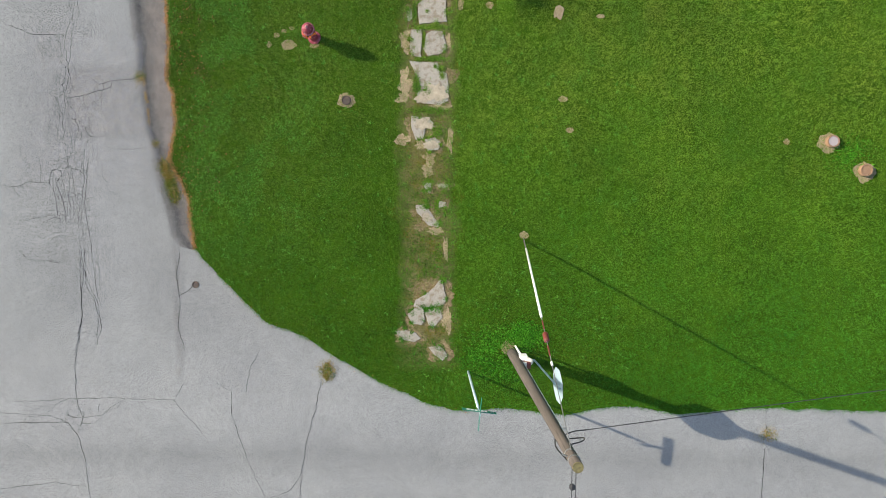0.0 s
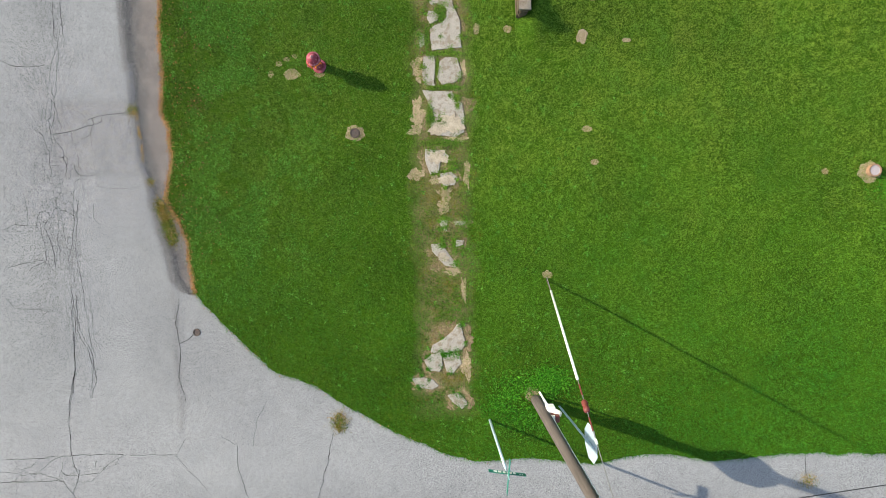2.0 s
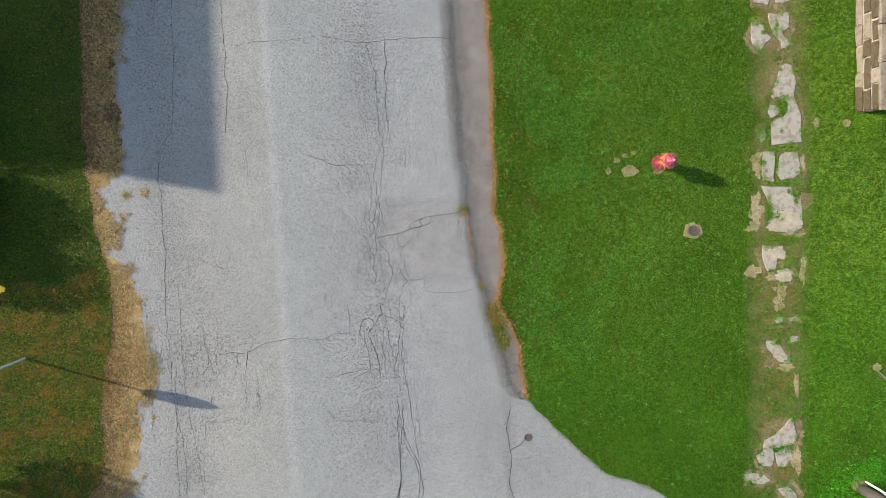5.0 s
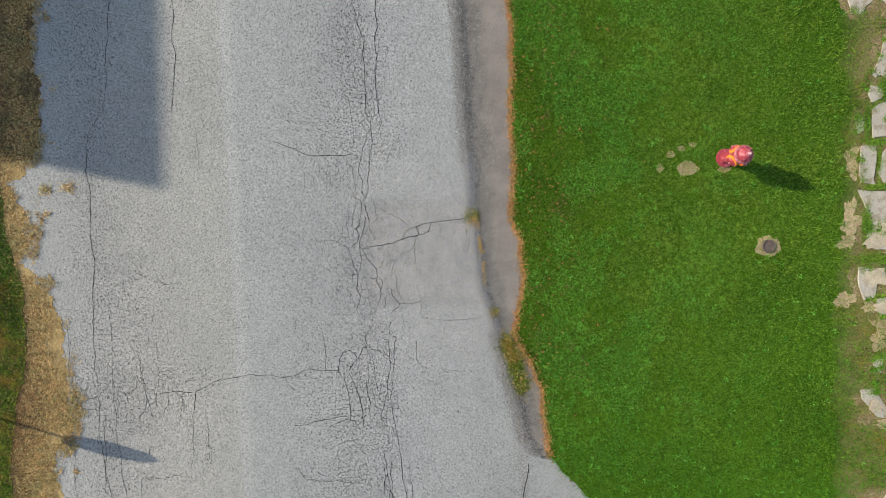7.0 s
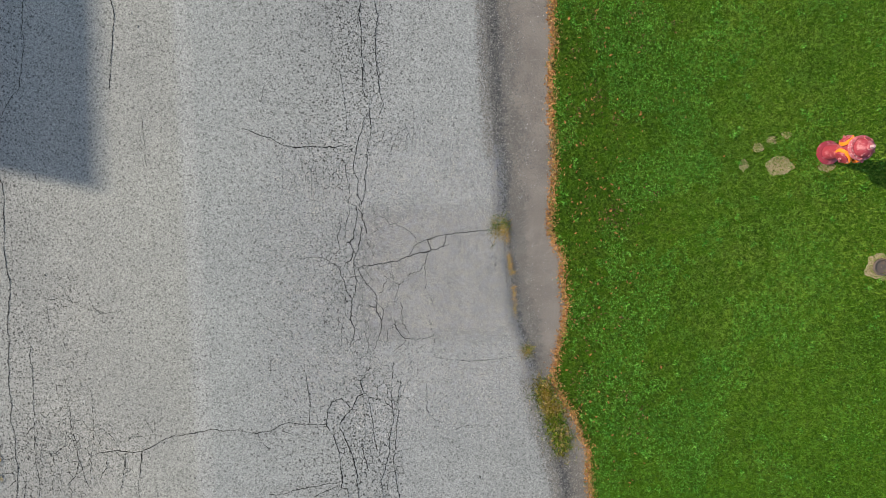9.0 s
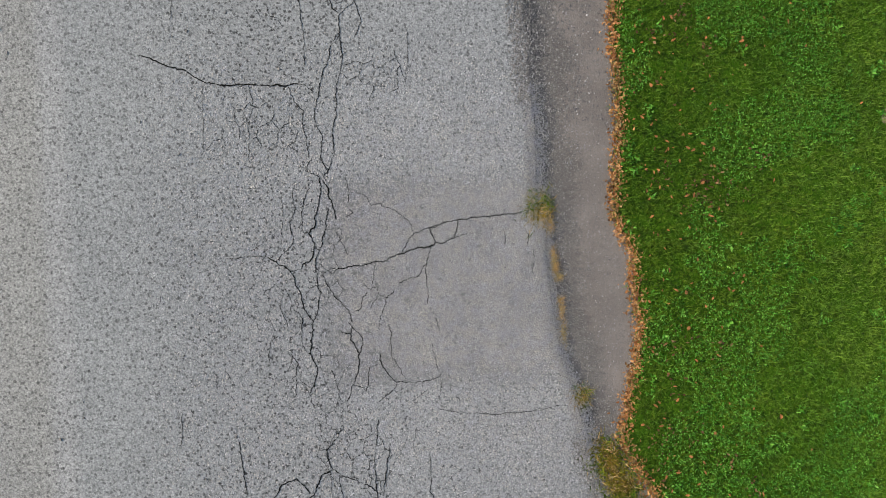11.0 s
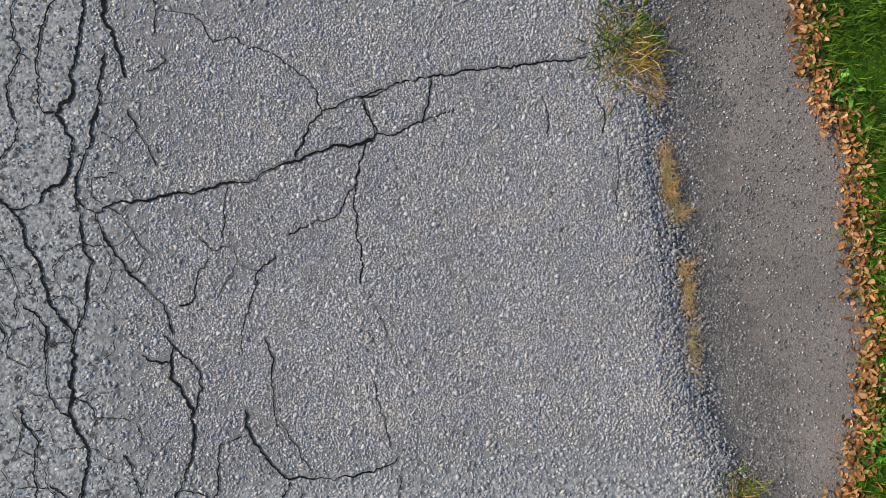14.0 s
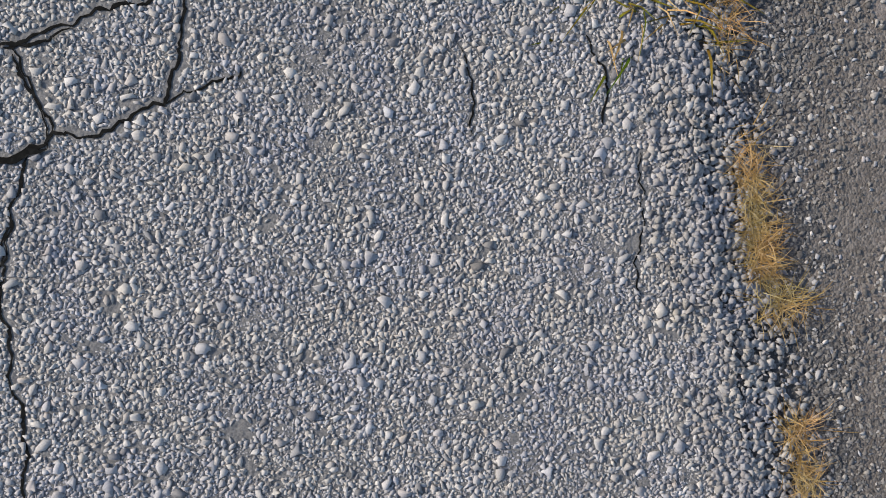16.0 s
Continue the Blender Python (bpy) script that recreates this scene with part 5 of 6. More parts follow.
Q = np.concatenate([scatter(-10.2, -7.6, -8.2, 6.5, 4000)] + [np.stack([rng.normal(x, r, n), rng.normal(y, r * 0.7, n)], 1) for x, y, r, n in ((-8.2, 0.62, 0.07, 130), (-7.78, 0.66, 0.08, 130), (-8.2, 0.15, 0.05, 40), (-8.05, -4.0, 0.09, 120), (-7.95, -4.95, 0.035, 30))])
out_by = Q[:, 0] - np.interp(-Q[:, 1], [-p[1] for p in LITTER_EDGE], [p[0] for p in LITTER_EDGE])
wob = drifts(Q, 2.3, 4) + 0.6 * drifts(Q, 6.1, 5) + 0.4 * drifts(Q, 19.0, 6) + rng.normal(0, 0.28, len(Q))
kept = ((out_by < -0.35) | (wob > (out_by + 0.35) * 2.4 - 0.75)) & (out_by < 0.35) & (~inside(Q, left_line + [(-60, 60)]) | (rng.random(len(Q)) < 0.25))
kept |= np.arange(len(Q)) >= len(Q) - 450
old = (rng.random(len(Q)) < np.clip(-0.1 - 1.3 * (out_by + 0.25), 0.1, 0.85)) & (np.arange(len(Q)) < len(Q) - 450)
for name, which, material, words in (("dry_litter", kept & ~old, LITTER, "golden dry straw and leaf litter on the street's edge"), ("leaf_mould", kept & old, MOULD, "brown rotting leaves along the verge")):
    R = Q[which]
    tagged(tufts(name, R, rng.uniform(0.004, 0.022, len(R)), 0.055, 0.011, 0.2, material, bent=True), words, "litter", kind="stuff")

# The north mat is brown mould, its colour darkened further for the house's shadow.
for y0, y1, material, words in ((-8.2, 1.15, LITTERMAT, "matted golden straw at the street's edge"), (1.15, 30.0, SHADED_MOULDMAT, "matted brown leaf mould at the street's edge, house shadow painted in")):
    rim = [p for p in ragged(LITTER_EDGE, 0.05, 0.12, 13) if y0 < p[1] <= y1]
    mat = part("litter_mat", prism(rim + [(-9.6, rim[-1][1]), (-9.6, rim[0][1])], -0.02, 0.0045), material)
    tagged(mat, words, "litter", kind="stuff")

# ---- dead leaves along the lawn's edge ----
def leaves(name, P, z, size, material):
    n = len(P)
    a, s = rng.uniform(0, 6.283, n), size * rng.uniform(0.55, 1.3, n)
    shape = np.array([(-0.5, 0, 0), (-0.15, -0.27, 1), (0.25, -0.2, 0.7), (0.55, 0, 0.2), (0.25, 0.2, 0.7), (-0.15, 0.27, 1), (0.02, 0, 0)])
    curl = rng.uniform(-0.05, 0.28, n)
    X = shape[None, :, 0] * s[:, None]
    Y = shape[None, :, 1] * s[:, None] * rng.uniform(0.6, 1.2, n)[:, None]
    Z = shape[None, :, 2] * (curl * s)[:, None]
    tx, ty = rng.normal(0, 0.25, n)[:, None], rng.normal(0, 0.25, n)[:, None]
    Z = Z + X * tx + Y * ty
    c, si = np.cos(a)[:, None], np.sin(a)[:, None]
    zz = np.broadcast_to(z, n)[:, None]
    V = np.stack([P[:, :1] + X * c - Y * si, P[:, 1:] + X * si + Y * c, np.maximum(zz + Z, zz * 0 - 0.026)], 2).reshape(-1, 3)
    k = np.arange(n)[:, None] * 7
    F = np.concatenate([k + [[6, i, (i + 1) % 6]] for i in range(6)], 1).reshape(-1, 3)
    return sheet(name, V, F, material)


edge = np.array([p for p in yard_line if -4.9 < p[1] < 7.0 and p[0] < 1.6])
drift = np.repeat(edge, 84, 0) + np.stack([rng.normal(-0.015, 0.045, len(edge) * 84), rng.normal(0, 0.04, len(edge) * 84)], 1)
heap = np.array([-0.028 + 0.055 * max(0.0, 1 - abs(float(v))) for v in rng.normal(0, 1, len(drift))])
tagged(leaves("leaf_litter", drift, heap, 0.031, LEAF), "orange-brown dead leaves drifted against the lawn", "leaves", kind="stuff")
edge2 = np.array([p for p in yard_line if p[1] <= -4.9 and p[0] < 10])
bits = np.repeat(edge2, 1, 0) + rng.normal(0, 0.05, (len(edge2), 2))
tagged(leaves("leaf_litter", bits[::2], 0.01, 0.045, LEAF), "scattered dead leaves along the street corner", "leaves", kind="stuff")
for k in range(290):
    x = 0.95 + abs(rng.normal(0, 0.75))
    y = rng.uniform(-4.2, 4.8)
    if not inside(np.array([[x, y]]), yard_line + [(60, 60)])[0]:
        continue
    one = leaves("fallen_leaf", np.array([[0.0, 0.0]]), 0.0, 0.044, LEAF)
    one.matrix_world = pose(x, y, 0.045, 0, 0, 0)
    tagged(one, "curled orange-brown dead leaf on the grass", "leaf", "fallen leaves")

mould_rng = np.random.default_rng(77)
spots = np.stack([1.15 + np.abs(mould_rng.normal(0, 0.55, 34)), mould_rng.uniform(-3.6, 4.6, 34)], 1)
mouldy = np.repeat(spots, 14, 0) + mould_rng.normal(0, 0.085, (34 * 14, 2))
mouldy = mouldy[inside(mouldy, yard_line + [(60, 60)])]
tagged(leaves("leaf_litter", mouldy, 0.036, 0.034, MOULD), "brown rotting leaves caught in the lawn's edge", "leaves", kind="stuff")

# ---- tufts in the seam between asphalt and grit ----
def clump(x, y, sx, sy, n, long, wide, stand, green, label, dead=0.5):
    """A tuft of its own: live blades and dead blades as parts."""
    c = base("grass_tuft", x, y, -0.028 if x < 1 else -0.01, label, "grass tuft", "tufts in the street's edge")
    P = np.stack([rng.normal(0, sx, n), rng.normal(0, sy, n)], 1)
    tagged(tufts("foliage", P[: int(n * (1 - dead))], 0.0, long, wide, stand, green, c, bent=True), "green blades", kind="stuff")
    tagged(tufts("dry_foliage", P[int(n * (1 - dead)) :], 0.0, long, wide * 0.9, stand * 0.7, STRAW, c, bent=True), "straw-coloured dead blades", kind="stuff")
    return c


def straw(x, y, sx, sy, n):
    P = np.stack([rng.normal(x, sx, n), rng.normal(y, sy, n)], 1)
    return tagged(tufts("dead_grass", P, rng.uniform(-0.012, -0.002, n), 0.06, 0.0014, 0.05, STRAW, bent=True), "flattened tan dead grass in the seam", "dead grass", kind="stuff")


clump(-0.03, -0.05, 0.065, 0.085, 900, 0.13, 0.005, 0.36, VERGE, "small green and straw tuft rooted in the asphalt edge", 0.45)
clump(0.37, -1.95, 0.045, 0.055, 420, 0.10, 0.005, 0.38, VERGE, "tiny green and straw tuft in the asphalt edge", 0.5)
clump(0.62, -2.62, 0.10, 0.12, 1000, 0.10, 0.009, 0.4, VERGE, "green and brown grass mound over the gutter", 0.3)
clump(0.80, -3.0, 0.10, 0.18, 1500, 0.10, 0.009, 0.4, VERGE, "green and brown grass mound over the gutter", 0.3)
clump(0.93, -3.4, 0.09, 0.12, 800, 0.10, 0.009, 0.4, VERGE, "green and brown grass mound over the gutter", 0.3)
clump(5.33, -8.42, 0.11, 0.12, 600, 0.12, 0.012, 0.4, VERGE, "browned grass tuft growing through the street", 0.4)
clump(5.30, -8.62, 0.05, 0.06, 200, 0.10, 0.010, 0.4, VERGE, "browned grass sprig growing through the street", 0.4)
clump(17.8, -10.17, 0.13, 0.11, 420, 0.09, 0.012, 0.3, VERGE, "dirty weed clump at a pavement joint", 0.6)
straw(0.10, -0.20, 0.012, 0.055, 180)
straw(0.13, -0.52, 0.010, 0.05, 230)
straw(0.14, -0.63, 0.013, 0.045, 280)
straw(0.18, -0.73, 0.022, 0.014, 140)
straw(0.19, -0.96, 0.020, 0.009, 80)
straw(0.20, -1.06, 0.011, 0.05, 200)
straw(0.21, -1.30, 0.012, 0.065, 240)

# ---- fire hydrant ----
def fire_hydrant(x, y):
    h = base("fire_hydrant", x, y, 0.012, "faded red fire hydrant with orange outlet rings on the lawn", "hydrant", turn=-8)
    part("base_flange", lathe([(0.16, 0.0), (0.182, 0.012), (0.182, 0.036), (0.13, 0.046)], 20), RED, h)
    part("barrel", lathe([(0.118, 0.04), (0.114, 0.06), (0.108, 0.33), (0.112, 0.39), (0.138, 0.43), (0.14, 0.64), (0.128, 0.67)], 28), RED, h, smooth=True)
    for z in (0.668, 0.703):
        part("bonnet_flange", lathe([(0.165, z), (0.176, z + 0.006), (0.176, z + 0.022), (0.168, z + 0.03)], 28), FADED, h, "chalky pink flange ring")
    for k in range(8):
        a = k * math.pi / 4
        part("bolt", lathe([(0.014, 0.733), (0.014, 0.748), (0.008, 0.753)], 6, Matrix.Translation((0.155 * math.cos(a), 0.155 * math.sin(a), 0))), FADED, h)
    part("bonnet", lathe([(0.14, 0.733), (0.142, 0.75), (0.132, 0.79), (0.108, 0.83), (0.075, 0.86), (0.045, 0.872)], 28), RED, h, "faded pinkish red dome", True)
    for k in range(8):
        a = k * math.pi / 4 + 0.39
        part("rib", box(0.085, 0.013, 0.03, (0, 0, 0), 0.004, pose(0.1 * math.cos(a), 0.1 * math.sin(a), 0.822, 0, 0, math.degrees(a)) @ pose(0, 0, 0, 0, 38, 0)), FADED, h, "worn pale rib")
    part("nut_collar", lathe([(0.05, 0.868), (0.052, 0.885), (0.04, 0.895)], 16), FADED, h, "chalky pink collar")
    part("operating_nut", lathe([(0.03, 0.89), (0.026, 0.945), (0.018, 0.955)], 5), PALENUT, h, "pale worn nut")
    for turn, r, reach, z in ((225, 0.082, 0.2, 0.53), (135, 0.06, 0.19, 0.545), (-45, 0.06, 0.19, 0.545)):
        m = pose(0, 0, z, 0, 0, turn) @ pose(0, 0, 0, 0, 90, 0)
        wide = turn == 225
        outlet = part("outlet", lathe([(r + 0.01, 0.09), (r, 0.12), (r, reach - 0.04)], 18, m), RED, h)
        part("ring", lathe([(r + 0.012, reach - 0.064), (r + 0.042, reach - 0.058), (r + 0.042, reach - 0.018), (r + 0.012, reach - 0.012)], 20, m), ORANGE, outlet, "bright orange ring")
        part("outlet_cap", lathe([(r + 0.016, reach - 0.03), (r + 0.018, reach), (r + 0.004, reach + 0.012), (0.03, reach + 0.018)], 18, m), RED, outlet, "faded red cap")
        for k in range(4):
            a = k * math.pi / 2 + 0.6
            part("lug", lathe([(0.014, reach - 0.02), (0.012, reach + 0.008)], 6, m @ Matrix.Translation(((r + 0.02) * math.cos(a), (r + 0.02) * math.sin(a), 0))), FADED, outlet)
        part("cap_nut", lathe([(0.02, reach + 0.012), (0.017, reach + 0.048)], 5, m), FADED, outlet)
    return h


fire_hydrant(5.0, 1.03)

# ---- covers in the lawn ----
def ground_cover(x, y, r, label, rise=0.045, rim=None, top=None):
    """A round lid in a collar that stands up that far."""
    c = base("ground_cover", x, y, 0.0, label, "cover", "covers in the lawn")
    part("collar", lathe([(r, -0.02), (r * 1.02, rise * 0.6), (r, rise), (r * 0.97, rise + 0.006), (r * 0.82, rise + 0.004), (r * 0.79, rise - 0.018)], 28), rim or IRON, c)
    lid = part("lid", lathe([(r * 0.79, rise - 0.03), (r * 0.78, rise - 0.01), (r * 0.7, rise - 0.005), (r * 0.66, rise - 0.009), (r * 0.3, rise - 0.006)], 28), top or IRON, c)
    part("boss", lathe([(r * 0.16, rise - 0.008), (r * 0.13, rise + 0.004)], 10), top or IRON, lid)
    return c


ground_cover(19.43, -1.95, 0.168, "round clay pipe end with pale grey lid, ringed by bare soil", 0.12, CLAY, LIDGREY)
ground_cover(20.34, -2.75, 0.168, "round clay pipe end with rusty lid, ringed by bare soil", 0.12, CLAY, CLAY)
ground_cover(1.52, -5.97, 0.10, "small round grey disc set flush in the street").location.z = -0.035
ground_cover(5.9, -0.73, 0.13, "small round dark iron cover sunk in the grass")

# ---- utility pole ----
POLE_FOOT, POLE_TOP = Vector((10.60, -7.90, -0.05)), Vector((10.80, -7.87, 8.25))


def on_pole(z, out=0.0, turn=0.0):
    k = (z - POLE_FOOT.z) / (POLE_TOP.z - POLE_FOOT.z)
    p = POLE_FOOT.lerp(POLE_TOP, k)
    return p + Vector((math.cos(radians(turn)), math.sin(radians(turn)), 0)) * (out + 0.14 - 0.055 * k if out >= 0 else 0)


def smooth_line(pts, n=8):
    """A rounded line through the points."""
    p = [Vector(pts[0])] + [Vector(v) for v in pts] + [Vector(pts[-1])]
    out = []
    for a, b, c, d in zip(p, p[1:], p[2:], p[3:]):
        for k in range(n):
            u = k / n
            out.append(0.5 * (2 * b + (c - a) * u + (2 * a - 5 * b + 4 * c - d) * u * u + (3 * b - a - 3 * c + d) * u**3))
    return out + [Vector(pts[-1])]


pole = base("utility_pole", 0, 0, 0, "tall weathered grey-brown wooden utility pole in the lawn", "pole")
part("shaft", tube([POLE_FOOT.lerp(POLE_TOP, k / 14) for k in range(15)], [0.14 - 0.055 * k / 14 for k in range(15)], 20), POLE, pole, smooth=True)
top = POLE_TOP + Vector((0, 0, 0.0))
part("end_grain", tube([top + Vector((0, 0, -0.02)), top + Vector((0, 0, 0.012))], [0.085, 0.08], 20), ENDGRAIN, pole, "mossy yellowish sawn top")
for z in (8.0, 7.75):
    c = on_pole(z, -1)
    part("band", tube([c + Vector((0, 0, -0.02)), c + Vector((0, 0, 0.02))], 0.093, 20), STEEL, pole, "steel band")
for z, a in ((7.9, 160), (7.7, -20), (6.6, 10), (6.55, 190)):
    p = on_pole(z, -1)
    d = Vector((math.cos(radians(a)), math.sin(radians(a)), 0))
    part("bolt", tube([p + d * 0.08, p + d * 0.17], 0.012, 6), STEEL, pole)
part("ground_wire_cover", tube([on_pole(0.2, 0.005, 20), on_pole(3.2, 0.005, 20), on_pole(6.5, 0.005, 25)], 0.012, 6), WHITE, pole, "pale thin wire moulding")
for pts in ([on_pole(6.9, 0.0, 10), on_pole(6.75, 0.18, 5), on_pole(6.6, 0.42, 0)], [on_pole(7.4, 0.0, 20), on_pole(7.3, 0.2, 10), on_pole(7.0, 0.28, 0), on_pole(6.7, 0.15, -30)], [on_pole(7.9, 0.0, 200), on_pole(7.4, 0.06, 190), on_pole(7.1, 0.02, 180)]):
    part("drip_loop", tube(smooth_line(pts), 0.011, 6), CABLE, pole, "black wire loop")

# ---- overhead lines ----
def span(name, a, b, sag, r, label):
    a, b = Vector(a), Vector(b)
    pts = [a.lerp(b, k / 30) - Vector((0, 0, sag * 4 * (k / 30) * (1 - k / 30))) for k in range(31)]
    return tagged(part(name, tube(pts, r, 6), CABLE), label, "cable")


span("service_cable", on_pole(6.6, 0.42, 0), (52, -2.2, 6.9), 0.25, 0.0075, "thin black cable strung east from the pole")
span("overhead_wire", on_pole(8.0, 0.0, 250), (10.6, -45, 8.4), 0.3, 0.008, "thin wire strung from the pole over the street")
span("overhead_wire", on_pole(8.0, 0.0, 290), (10.7, -45, 8.4), 0.3, 0.008, "thin wire strung from the pole over the street")
insulator = base("line_insulator", 10.79, -8.31, 7.9, "small grey insulator on the wire by the pole top", "insulator")
part("disc", lathe([(0.02, -0.03), (0.05, -0.012), (0.05, 0.012), (0.02, 0.03)], 12), CABLE, insulator)

# ---- guy wire ----
ANCHOR, HEAD = Vector((10.92, -4.62, 0.0)), on_pole(7.8, 0.0, 90)


def on_guy(k):
    return ANCHOR.lerp(HEAD, k)


guy = base("guy_wire", 0, 0, 0, "steel guy wire with white guard and red-brown strain insulator", "guy wire")
part("strand", tube([on_guy(0.0), on_guy(1.0)], 0.009, 6), STEEL, guy)
part("anchor_rod", tube([ANCHOR - Vector((0, 0.04, 0.1)), on_guy(0.1)], 0.018, 6), IRON, guy, "rusty anchor rod")
part("guard", tube([on_guy(0.09), on_guy(0.525)], 0.026, 12), WHITE, guy, "white plastic guard", True)
part("strain_insulator", tube([on_guy(k) for k in (0.603, 0.606, 0.609, 0.618, 0.622, 0.626, 0.635, 0.638, 0.641)], [0.02, 0.052, 0.06, 0.06, 0.046, 0.06, 0.06, 0.052, 0.02], 14), RUST, guy, "red-brown ceramic insulator", True)
for a, b in ((0.545, 0.585), (0.66, 0.70)):
    part("grip", tube([on_guy(a), on_guy(b)], 0.016, 8), RUST, guy, "rusty wire grip")
part("marker", tube([on_guy(0.725), on_guy(0.738)], 0.022, 8), WHITE, guy, "small white clamp")

# ---- street name sign ----
sign = base("street_sign", 9.35, -8.42, 0.0, "green street name blades on a leaning pale metal post", "street sign")
tilt = Vector((0.21, -0.33, 2.38))
part("post", tube([(0, 0, -0.05), tilt * 0.5, tilt], 0.034, 10), ZINC, sign, "pale galvanised post", True)
part("bracket", tube([tilt, tilt * 1.06], 0.02, 8), ZINC, sign)
blade = part("blade", box(0.84, 0.012, 0.16, (0, 0, 0), 0.004, Matrix.Translation(tilt * 1.09) @ pose(0, 0, 0, 0, 0, -7.5)), GREEN, sign, "green name blade with pale lettering bars")
for x, w in ((0.27, 0.075), (0.17, 0.075), (0.07, 0.06), (0.0, 0.022), (-0.07, 0.075), (-0.16, 0.06), (-0.29, 0.035), (-0.34, 0.03)):
    small = x < -0.25
    part("lettering", box(w, 0.004, 0.045 if small else 0.09, (0, 0, 0), 0.0, Matrix.Translation(tilt * 1.09) @ pose(0, 0, 0, 0, 0, -7.5) @ pose(-x, 0.009, 0.02 if small else 0)), WHITE, blade)
cross = part("blade", box(0.012, 0.78, 0.16, (0, 0, 0), 0.004, Matrix.Translation(tilt * 1.16) @ pose(0, 0, 0, 0, 0, -6)), GREEN, sign, "second green name blade, set crosswise")
part("finial", tube([tilt * 1.12, tilt * 1.2], 0.014, 8), ZINC, sign)

# ---- stop sign by the pole ----
def octagon(r, depth):
    bm = bmesh.new()
    ring = [bm.verts.new((0, r * math.cos(math.pi / 8 + k * math.pi / 4), r * math.sin(math.pi / 8 + k * math.pi / 4))) for k in range(8)]
    f = bm.faces.new(ring)
    up = bmesh.ops.extrude_face_region(bm, geom=[f])
    bmesh.ops.translate(bm, vec=(depth, 0, 0), verts=[v for v in up["geom"] if isinstance(v, bmesh.types.BMVert)])
    return bm


def road_sign(x, y, turn, top, label, lean=(0, 0)):
    s = base("road_sign", x, y, 0.0, label, "road sign")
    s.matrix_world = pose(x, y, 0, lean[0], lean[1], 0) @ pose(0, 0, 0, 0, 0, turn)
    post = part("post", box(0.05, 0.032, top + 0.35, (0, 0, (top + 0.35) / 2 - 0.1), 0.005), ZINC, s, "galvanised channel post")
    plate = part("plate", octagon(0.45, 0.006), ZINC, s, "bare grey metal back")
    plate.location = (0.03, 0, top)
    face = part("face", octagon(0.445, 0.003), SIGNRED, plate, "red painted face")
    face.location = (0.006, 0, 0)
    for z in (-0.28, 0.28):
        b = part("bolt", lathe([(0.014, 0.0), (0.014, 0.012)], 6, pose(0, 0, 0, 0, -90, 0)), STEEL, plate)
        b.location = (0.0, 0, z)
    return s


road_sign(11.22, -8.08, 2, 2.4, "octagonal stop sign on a galvanised post by the pole", (2.9, 6.0))
road_sign(-10.9, -3.28, 92, 1.85, "octagonal road sign on a grey post in the verge")

# ---- meter box at the pole's foot ----
meter = base("meter_box", 0, 0, 0, "white and cream meter box with red-brown base on the pole", "meter box")
part("conduit", tube(smooth_line([(10.70, -7.70, -0.05), (10.71, -7.70, 0.5), (10.73, -7.72, 0.85), (10.78, -7.76, 1.05)]), 0.028, 10), WHITE, meter, "bent white conduit", True)
part("cabinet", box(0.20, 0.17, 0.34, (10.79, -7.78, 1.2), 0.015), WHITE, meter, "white cabinet")
part("dial_glass", lathe([(0.085, 0.0), (0.085, 0.13), (0.06, 0.17)], 16, Matrix.Translation((10.86, -7.80, 1.36)) @ pose(0, 0, 0, 0, 62, -20)), CREAM, meter, "cream round meter")
part("cover", box(0.12, 0.12, 0.05, (10.77, -7.86, 1.62), 0.01), CREAM, meter, "cream cover")
part("bracket_box", box(0.24, 0.17, 0.26, (10.82, -7.90, 1.5), 0.012), RUST, meter, "red-brown box")

# ---- low stone wall ----
wall = base("stone_wall", 10.16, 2.12, 0.0, "low mossy stone wall with pale mortar and a flat cap", "wall", turn=1.5)
wall.matrix_world = wall.matrix_world @ Matrix.Diagonal((1, 1, 0.8, 1))
part("core", box(0.19, 9.0, 0.98, (0.15, 4.55, 0.47), 0.0), MORTAR, wall, "pale mortar")


def stone(name, sx, sy, sz, at, material):
    bm = bmesh.new()
    bmesh.ops.create_cube(bm, size=1.0)
    bmesh.ops.scale(bm, vec=(sx, sy, sz), verts=bm.verts)
    bmesh.ops.subdivide_edges(bm, edges=bm.edges, cuts=1, use_grid_fill=True)
    for v in bm.verts:
        v.co += Vector(rng.normal(0, 0.009, 3))
    bmesh.ops.translate(bm, vec=at, verts=bm.verts)
    part(name, bm, material, wall)


for course in range(3):
    y, k = 0.03, 0
    while y < 8.9:
        ln = (0.62, 0.44, 0.78, 0.52, 0.66, 0.36)[(k * 5 + course * 3) % 6]
        face = (CAPSTONE, WALLSTONE, WALLSTONE)[course] if (k * 3 + course) % 5 else (WALLSTONE, CAPSTONE, CAPSTONE)[course]
        stone("stone", 0.09, ln - 0.045, 0.27, (0.055 + 0.012 * ((k + course) % 3), y + ln / 2, 0.16 + course * 0.325), face)
        stone("stone", 0.09, ln - 0.045, 0.27, (0.24, y + ln / 2, 0.16 + course * 0.325), WALLSTONE)
        y, k = y + ln, k + 1
    stone("stone", 0.19, 0.08, 0.27, (0.15, 0.045, 0.16 + course * 0.325), WALLSTONE)
y, k = -0.03, 0
while y < 9.0:
    ln = (1.15, 0.9, 1.3)[k % 3]
    stone("capstone", 0.30, ln - 0.012, 0.11, (0.16, y + ln / 2, 1.02), CAPSTONE)
    y, k = y + ln, k + 1

